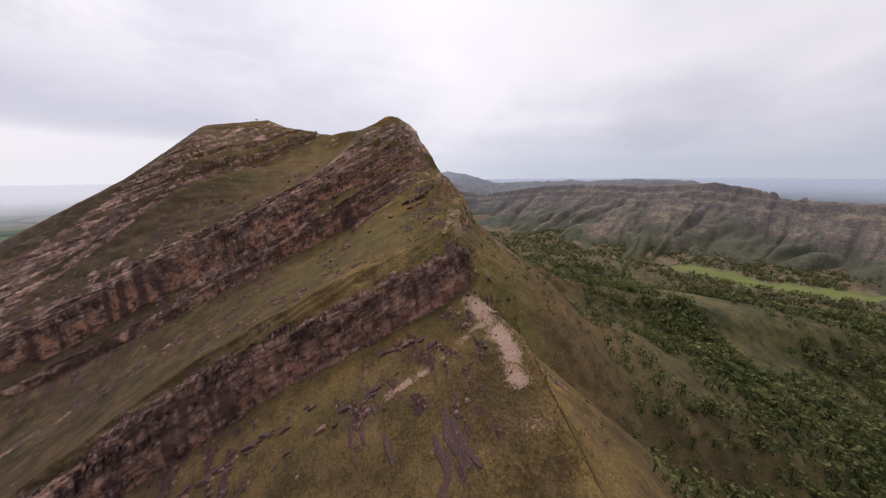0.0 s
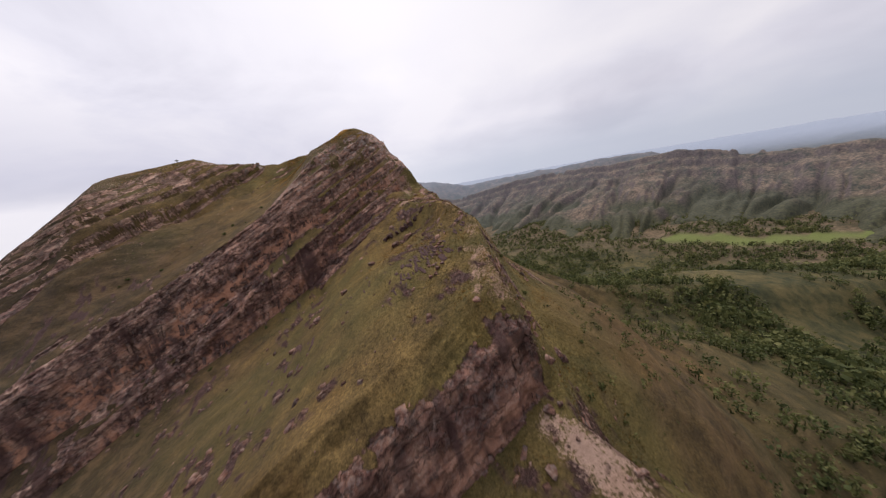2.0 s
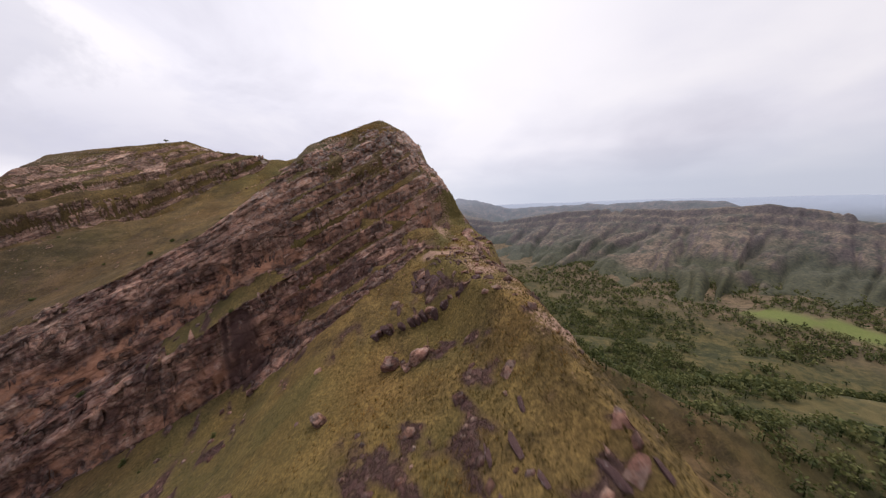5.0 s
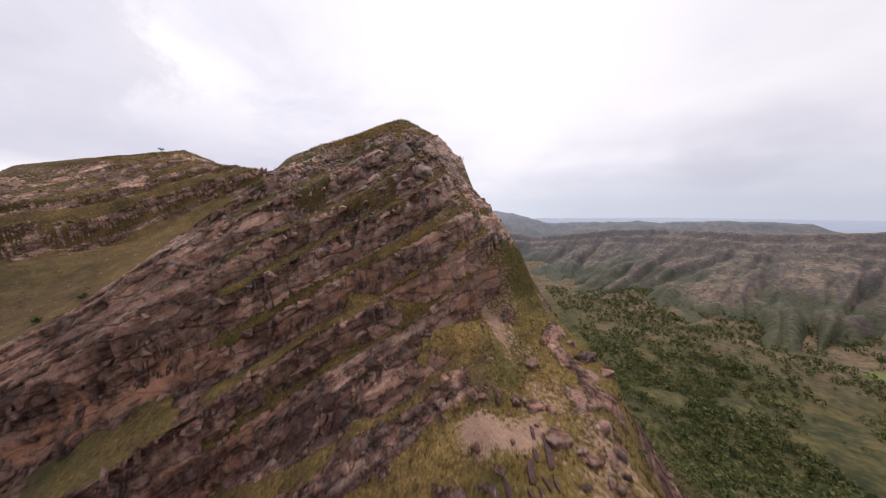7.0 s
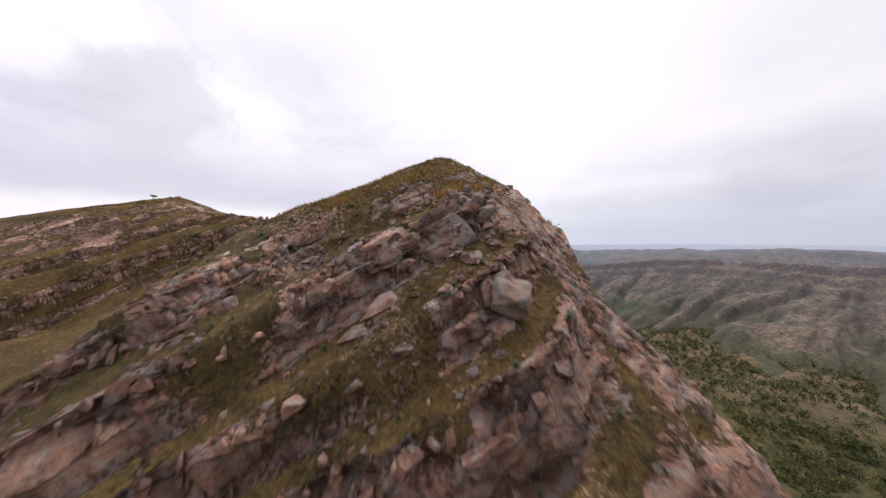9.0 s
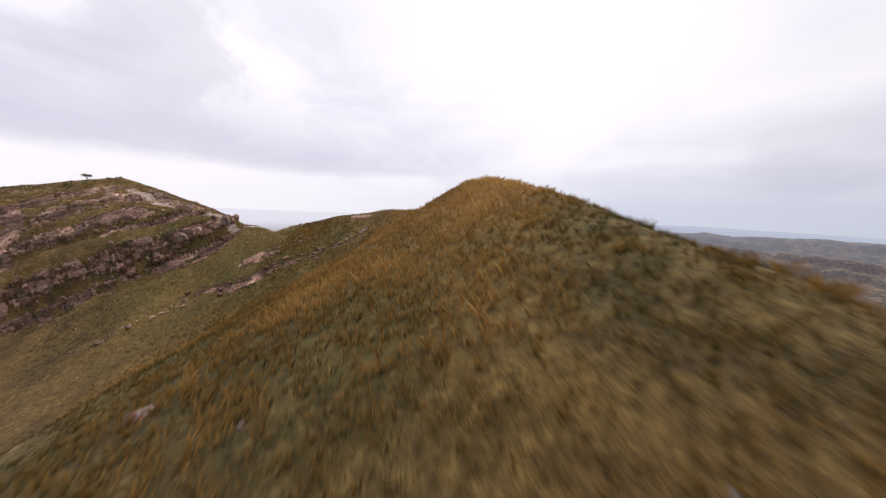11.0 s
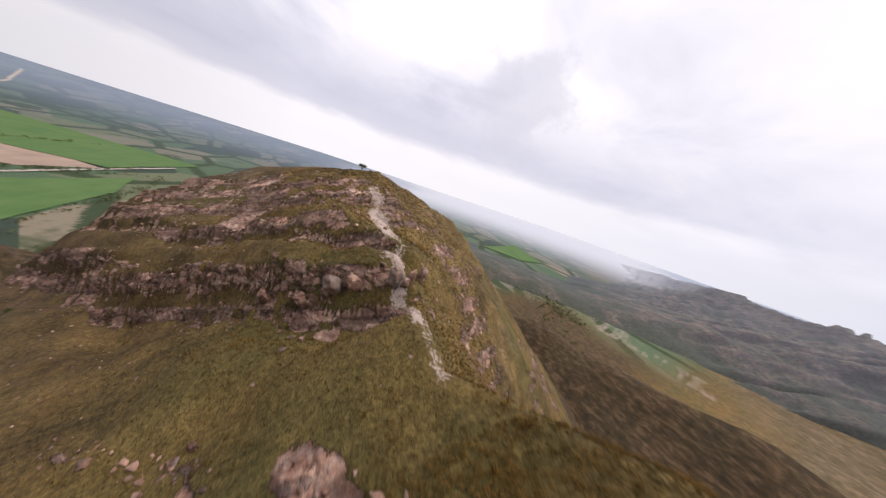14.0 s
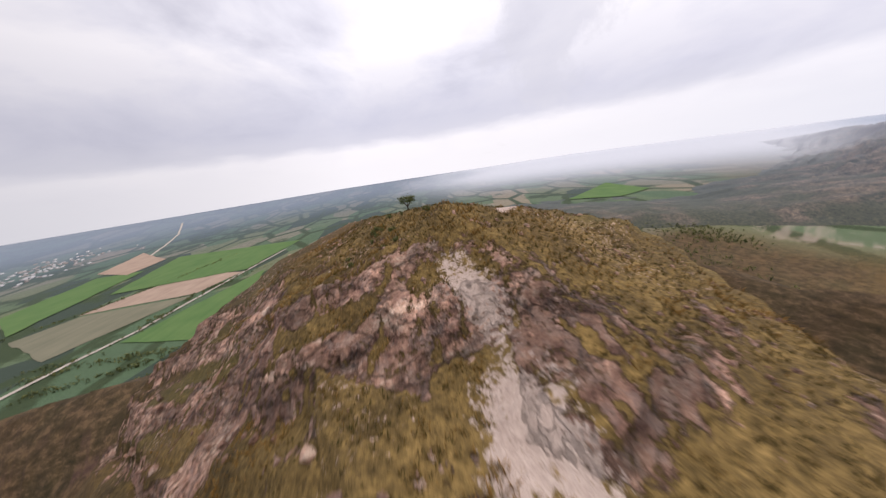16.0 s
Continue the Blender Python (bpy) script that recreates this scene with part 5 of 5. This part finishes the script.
def wood(name, spots, scraps, seed, label):
    """Far woodland past counting: trunks, and crowns of leafy scraps."""
    r = np.random.default_rng(seed)
    x, y, rad = spots
    VS, TS, TN, off = [], [], [], 0
    protos = []
    for i in range(14):
        c = crown_points(r, scraps, 1.0, 0.85)
        P, t = leaf_tris(r, c, 1.0 / math.sqrt(scraps))
        # lit tops and shaded undersides painted into the leaf tone by height
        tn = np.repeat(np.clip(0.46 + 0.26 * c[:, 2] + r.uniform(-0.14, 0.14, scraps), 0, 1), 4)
        a = np.arange(3) * 2.094
        tr = np.concatenate((np.stack((np.cos(a) * 0.09, np.sin(a) * 0.09, np.full(3, -1.2)), -1), np.stack((np.cos(a) * 0.05, np.sin(a) * 0.05, np.full(3, 0.1)), -1)))
        tt = np.array([(0, 1, 4), (0, 4, 3), (1, 2, 5), (1, 5, 4), (2, 0, 3), (2, 3, 5)]) + len(P)
        protos.append((np.concatenate((P, tr)), np.concatenate((t, tt)), np.concatenate((tn, np.full(6, 0.1)))))
    z = top(x, y)
    for i in range(len(x)):
        P, t, tn = protos[r.integers(0, 14)]
        a = r.uniform(0, 6.28)
        ca, sa = math.cos(a) * rad[i], math.sin(a) * rad[i]
        k = rad[i] * r.uniform(0.8, 1.15)
        Q = np.stack((P[:, 0] * ca - P[:, 1] * sa + x[i], P[:, 0] * sa + P[:, 1] * ca + y[i], P[:, 2] * k + z[i] + 0.9 * k), -1)
        VS.append(Q)
        TS.append(t + off)
        TN.append(np.clip(tn + r.uniform(-0.28, 0.34), 0, 1))
        off += len(Q)
    return tagged(new(name, raw(name, np.concatenate(VS), np.concatenate(TS), LEAF, np.concatenate(TN))), label, "trees", kind="stuff")


def scatter_wood(n, region, lo, hi, seed, bias):
    r = np.random.default_rng(seed)
    x = r.uniform(region[0], region[1], n * 8)
    y = r.uniform(region[2], region[3], n * 8)
    dens = smooth(-0.10, 0.22, fbm(x, y, 75, 4, 141) + bias) * (0.35 + 0.65 * smooth(-0.1, 0.3, fbm(x, y, 18, 3, 143) + 0.1))
    d = x - np.interp(y, CREST_Y, CREST_X)
    dens = dens * smooth(50, 130, d + 60 * fbm(x, y, 60, 3, 145))
    for pts, wd in PASTURES:
        dens = dens * (to_line(x, y, pts)[0] > wd)
    dens = dens * smooth(FLOOR + 50, FLOOR + 15, tableland(x, y) + 25 * fbm(x, y, 60, 3, 149)) * (0.5 + 0.5 * smooth(720, 380, y))
    k = r.random(n * 8) < dens
    x, y = x[k][:n], y[k][:n]
    return x, y, lo + (hi - lo) * r.random(len(x)) ** 1.6


def scatter_shrubs(n, seed):
    r = np.random.default_rng(seed)
    y = r.uniform(-40, 330, n * 4)
    d = 8 + 110 * r.random(n * 4)
    x = np.interp(y, CREST_Y, CREST_X) + d
    k = r.random(n * 4) < smooth(-0.15, 0.4, fbm(x, y, 26, 4, 147)) * (0.15 + 0.85 * smooth(20, 90, d))
    x, y = x[k][:n], y[k][:n]
    return x, y, 0.5 + 1.3 * r.random(len(x)) ** 2


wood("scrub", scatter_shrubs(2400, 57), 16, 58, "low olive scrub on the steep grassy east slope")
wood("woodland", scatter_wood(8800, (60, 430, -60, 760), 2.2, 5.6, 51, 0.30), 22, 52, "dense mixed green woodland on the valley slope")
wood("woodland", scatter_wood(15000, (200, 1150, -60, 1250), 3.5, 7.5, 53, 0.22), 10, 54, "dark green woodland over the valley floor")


def bush(name, rad, scraps, seed):
    r = np.random.default_rng(seed)
    c = crown_points(r, scraps, rad, rad * 0.75) + np.array([0, 0, rad * 0.62])
    c = c[c[:, 2] > 0.02]
    P, t = leaf_tris(r, c, rad * 0.20)
    # leaf tone rises with height: top light painted into the colour
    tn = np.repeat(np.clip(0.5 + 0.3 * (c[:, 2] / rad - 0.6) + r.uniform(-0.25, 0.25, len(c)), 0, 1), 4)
    return raw(name, P, t, LEAF, tn)


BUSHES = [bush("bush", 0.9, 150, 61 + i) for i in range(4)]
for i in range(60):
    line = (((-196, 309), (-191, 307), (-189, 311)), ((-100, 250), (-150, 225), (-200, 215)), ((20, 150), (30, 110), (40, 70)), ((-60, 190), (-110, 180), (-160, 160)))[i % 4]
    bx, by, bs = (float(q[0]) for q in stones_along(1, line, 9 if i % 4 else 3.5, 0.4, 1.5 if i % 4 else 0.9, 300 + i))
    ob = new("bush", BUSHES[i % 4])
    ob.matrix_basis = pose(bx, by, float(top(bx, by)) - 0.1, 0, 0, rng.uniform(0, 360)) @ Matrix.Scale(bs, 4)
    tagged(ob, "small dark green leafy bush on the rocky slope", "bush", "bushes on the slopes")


def rosette_mesh(seed):
    """Spiky grey-green rosette of long narrow leaves."""
    r = np.random.default_rng(seed)
    P, T, TN = [], [], []
    for i in range(26):
        a, e = r.uniform(0, 6.28), r.uniform(0.25, 1.35)
        L, wd = r.uniform(0.35, 0.6), 0.035
        d = np.array([math.cos(a) * math.cos(e), math.sin(a) * math.cos(e), math.sin(e)])
        sd = np.array([-math.sin(a), math.cos(a), 0]) * wd
        k = len(P)
        P += [-sd, sd, d * L * 0.5 + sd, d * L * 0.5 - sd, d * L + np.array([0, 0, -0.10])]
        T += [(k, k + 1, k + 2), (k, k + 2, k + 3), (k + 3, k + 2, k + 4)]
        TN += [0.2, 0.2, 0.5, 0.5, 0.9]
    return raw("rosette_plant", P, T, SPIKY, TN)


ROSETTES = [rosette_mesh(71 + i) for i in range(3)]
for i, (x, y, _) in enumerate(zip(*stones_along(70, ((-24, 238), (-34, 246), (-50, 248), (-64, 244)), 5, 1, 2, 75))):
    ob = new("rosette_plant", ROSETTES[i % 3])
    ob.matrix_basis = pose(x, y, float(top(x, y)) + 0.02, 0, 0, 40 * i) @ Matrix.Scale(rng.uniform(0.8, 1.7), 4)
    tagged(ob, "spiky grey-green rosette plant growing between stones", "plant", "rosette plants on the rock face")


def summit_tree(x, y):
    """Lone wind-shaped tree: forked trunk, limbs, uneven crown."""
    root = tagged(new("tree"), "lone small dark-leaved tree on the grassy hilltop", "tree")
    root.matrix_basis = pose(x, y, float(top(x, y)) - 0.05)
    r = np.random.default_rng(5)
    cu = bpy.data.curves.new("trunk", "CURVE")
    cu.dimensions, cu.bevel_depth, cu.bevel_resolution = "3D", 1.0, 2

    def limb(pts, radii):
        sp = cu.splines.new("POLY")
        sp.points.add(len(pts) - 1)
        for q, p, rr in zip(sp.points, pts, radii):
            q.co, q.radius = (*p, 1), rr

    limb(((0, 0, -0.1), (0.03, 0.02, 0.45), (0.08, 0.0, 0.8)), (0.11, 0.085, 0.07))
    tips = []
    for i in range(7):
        a = i * 0.9 + 0.3
        e = Vector((0.08 + math.cos(a) * r.uniform(0.45, 0.95), math.sin(a) * r.uniform(0.45, 0.95), r.uniform(1.35, 1.9)))
        limb(((0.06, 0, r.uniform(0.5, 0.8)), (0.08 + (e.x - 0.08) * 0.5, e.y * 0.5, 1.05), tuple(e)), (0.05, 0.035, 0.012))
        tips.append(e)
    ob = new("trunk_curve", cu)
    me = bpy.data.meshes.new_from_object(ob.evaluated_get(bpy.context.evaluated_depsgraph_get()))
    bpy.data.objects.remove(ob)
    me.materials.clear()
    me.materials.append(bark_m)
    part("trunk", me, root, label="short forked grey-brown trunk with limbs")
    c = np.concatenate([np.array(t) + r.normal(0, 1, (150, 3)) * np.array([0.30, 0.30, 0.20]) for t in tips])
    P, t = leaf_tris(r, c, 0.085)
    # crown painted darker below and lighter above, as if lit from the top
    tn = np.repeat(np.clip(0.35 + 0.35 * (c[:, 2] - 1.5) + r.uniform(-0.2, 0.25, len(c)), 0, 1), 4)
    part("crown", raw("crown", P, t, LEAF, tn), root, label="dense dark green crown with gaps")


summit_tree(-194.5, 312)


# ---- the farmed plain ----
def crop_material(name, a, b, angle):
    m, nt, bs = material(name)
    co = nt.nodes.new("ShaderNodeNewGeometry").outputs["Position"]
    rows = tex(nt, mapped(nt, co, rot=(0, 0, angle), scale=(0.004, 0.06, 0)), 1.0, 4, 0.6)
    patchy = tex(nt, co, 0.011, 5, 0.6)
    f = mth(nt, "ADD", mth(nt, "MULTIPLY", rows, 0.5), mth(nt, "MULTIPLY", patchy, 0.5))
    r = ramp(nt, [(0.35, a), (0.65, b)])
    nt.links.new(f, r.inputs[0])
    nt.links.new(r.outputs[0], bs.inputs["Base Color"])
    return m


TILLED = crop_material("tilled_field", (0.25, 0.18, 0.14), (0.35, 0.265, 0.205), 20)
GREEN = crop_material("green_crop", (0.060, 0.125, 0.037), (0.098, 0.160, 0.052), 25)
STUBBLE = crop_material("grey_stubble", (0.125, 0.125, 0.085), (0.175, 0.165, 0.115), 15)
MEADOW = crop_material("olive_meadow", (0.15, 0.15, 0.06), (0.25, 0.215, 0.10), 40)
DIRT = crop_material("road_dirt", (0.34, 0.30, 0.26), (0.44, 0.40, 0.36), 0)


def field(corners, mat, label, lift=0.8):
    """A parcel laid over the plain, following its lie, with slightly uneven edges."""
    c = np.array(corners, float)
    n = 14
    u, w = np.meshgrid(np.linspace(0, 1, n), np.linspace(0, 1, n))
    P = (c[0] * ((1 - u) * (1 - w))[..., None] + c[1] * (u * (1 - w))[..., None] + c[2] * (u * w)[..., None] + c[3] * ((1 - u) * w)[..., None])
    edge = 1 - np.minimum(np.minimum(u, 1 - u), np.minimum(w, 1 - w)) * 2
    X, Y = P[..., 0] + 9 * edge * fbm(P[..., 0], P[..., 1], 90, 3, 171), P[..., 1] + 9 * edge * fbm(P[..., 0], P[..., 1], 90, 3, 173)
    Z = top(X, Y) + lift
    ob = sheet("field", X, Y, Z, {}, mat)
    return tagged(ob, label, "field", kind="structure")


field(((-1220, -880), (-1560, -770), (-1430, -440), (-1230, -500)), TILLED, "pale tan harvested field on the plain", 1.1)
field(((-1070, -930), (-1200, -860), (-1210, -500), (-880, -630)), STUBBLE, "grey-green stubble field on the plain", 1.5)
field(((-900, -480), (-1400, -330), (-1160, -260), (-830, -240)), GREEN, "bright green crop field below the hill", 2.0)
field(((-1440, -980), (-2120, -1180), (-1980, -370), (-1460, -440)), GREEN, "wide green crop field on the plain", 2.4)
field(((-1360, -1300), (-1860, -1420), (-1850, -1170), (-1130, -1000)), GREEN, "long green crop field on the plain", 2.9)
field(((-1980, -1530), (-2480, -1670), (-2120, -1260), (-1810, -1230)), TILLED, "tan tilled field far out on the plain", 3.3)
field(((-1770, 1340), (-2150, 1900), (-1680, 1830), (-1590, 1560)), GREEN, "green crop field beside the woods", 4.2)
field(((-1210, 1240), (-1240, 1470), (-970, 1630), (-920, 1330)), MEADOW, "olive meadow on the valley mouth", 4.6)


def road(pts, wide, label):
    p = np.array(pts, float)
    out = []
    for a, b in zip(p[:-1], p[1:]):
        for t in np.linspace(0, 1, 16)[:-1]:
            out.append(a + (b - a) * t)
    out = np.array(out + [p[-1]])
    out = out + 6 * np.stack((fbm(out[:, 0], out[:, 1], 120, 2, 181), fbm(out[:, 0], out[:, 1], 120, 2, 183)), -1)
    d = np.gradient(out, axis=0)
    nrm = np.stack((-d[:, 1], d[:, 0]), -1) / np.linalg.norm(d, axis=1)[:, None]
    L, R = out - nrm * wide / 2, out + nrm * wide / 2
    X, Y = np.stack((L[:, 0], R[:, 0])), np.stack((L[:, 1], R[:, 1]))
    return tagged(sheet("road", X, Y, top(X, Y) + 2.2, {}, DIRT), label, "road", kind="structure")


road(((-700, -560), (-840, -530), (-970, -480), (-1340, -440), (-1760, -380)), 13, "pale dirt road between the fields")
road(((-2300, -1500), (-3100, -1850), (-3700, -2200)), 15, "light-coloured riverbed far out on the plain")


def rows_of_trees(lines, per, spread, lo, hi, seed):
    xs, ys, rs = [], [], []
    for i, ln in enumerate(lines):
        x, y, r = stones_along(per, ln, spread, lo, hi, seed + i)
        xs.append(x)
        ys.append(y)
        rs.append(r)
    return np.concatenate(xs), np.concatenate(ys), np.concatenate(rs)


HEDGES = (((-830, -640), (-840, -530), (-970, -480), (-1340, -440), (-1580, -400)), ((-720, -500), (-750, -380), (-780, -200)),
          ((-780, -570), (-820, -490), (-810, -380), (-800, -220)), ((-1100, -970), (-1230, -880), (-1570, -760), (-1900, -700)),
          ((-960, -480), (-1210, -490), (-1460, -340)), ((-640, -420), (-690, -250), (-740, -60)), ((-820, -220), (-1180, -240), (-1500, -300)))
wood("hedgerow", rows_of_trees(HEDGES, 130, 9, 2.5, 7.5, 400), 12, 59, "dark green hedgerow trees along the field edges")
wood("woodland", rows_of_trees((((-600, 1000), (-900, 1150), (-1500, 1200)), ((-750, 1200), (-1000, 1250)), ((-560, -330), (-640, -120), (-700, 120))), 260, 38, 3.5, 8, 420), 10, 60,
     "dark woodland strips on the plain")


def far_houses():
    """A town too far off to count: small pale blocks with pitched roofs."""
    r = np.random.default_rng(91)
    n = 170
    x, y = r.normal(-2330, 260, n), r.normal(-2230, 130, n)
    z = top(x, y)
    V, T = [], []
    for i in range(n):
        a, b, h = r.uniform(5, 14), r.uniform(4, 8), r.uniform(3, 6)
        k, an = len(V), r.uniform(0, 0.5)
        ca, sa = math.cos(an), math.sin(an)
        for px, py, pz in ((-a, -b, 0), (a, -b, 0), (a, b, 0), (-a, b, 0), (-a, -b, h), (a, -b, h), (a, b, h), (-a, b, h), (-a, 0, h * 1.5), (a, 0, h * 1.5)):
            V.append((x[i] + px * ca - py * sa, y[i] + px * sa + py * ca, z[i] + pz))
        T += [tuple(k + q for q in t) for t in ((0, 1, 5), (0, 5, 4), (1, 2, 6), (1, 6, 5), (2, 3, 7), (2, 7, 6), (3, 0, 4), (3, 4, 7), (4, 5, 9), (4, 9, 8), (6, 7, 8), (6, 8, 9), (5, 6, 9), (7, 4, 8))]
    m, nt, b = material("pale_walls")
    geo = nt.nodes.new("ShaderNodeNewGeometry")
    rr = ramp(nt, [(0.0, (0.24, 0.21, 0.20)), (0.5, (0.36, 0.35, 0.36)), (1.0, (0.5, 0.5, 0.52))])
    nt.links.new(geo.outputs["Random Per Island"], rr.inputs[0])
    nt.links.new(rr.outputs[0], b.inputs["Base Color"])
    return tagged(new("far_town", raw("far_town", V, T, m)), "pale houses of a distant town on the plain", "town", kind="stuff")


far_houses()
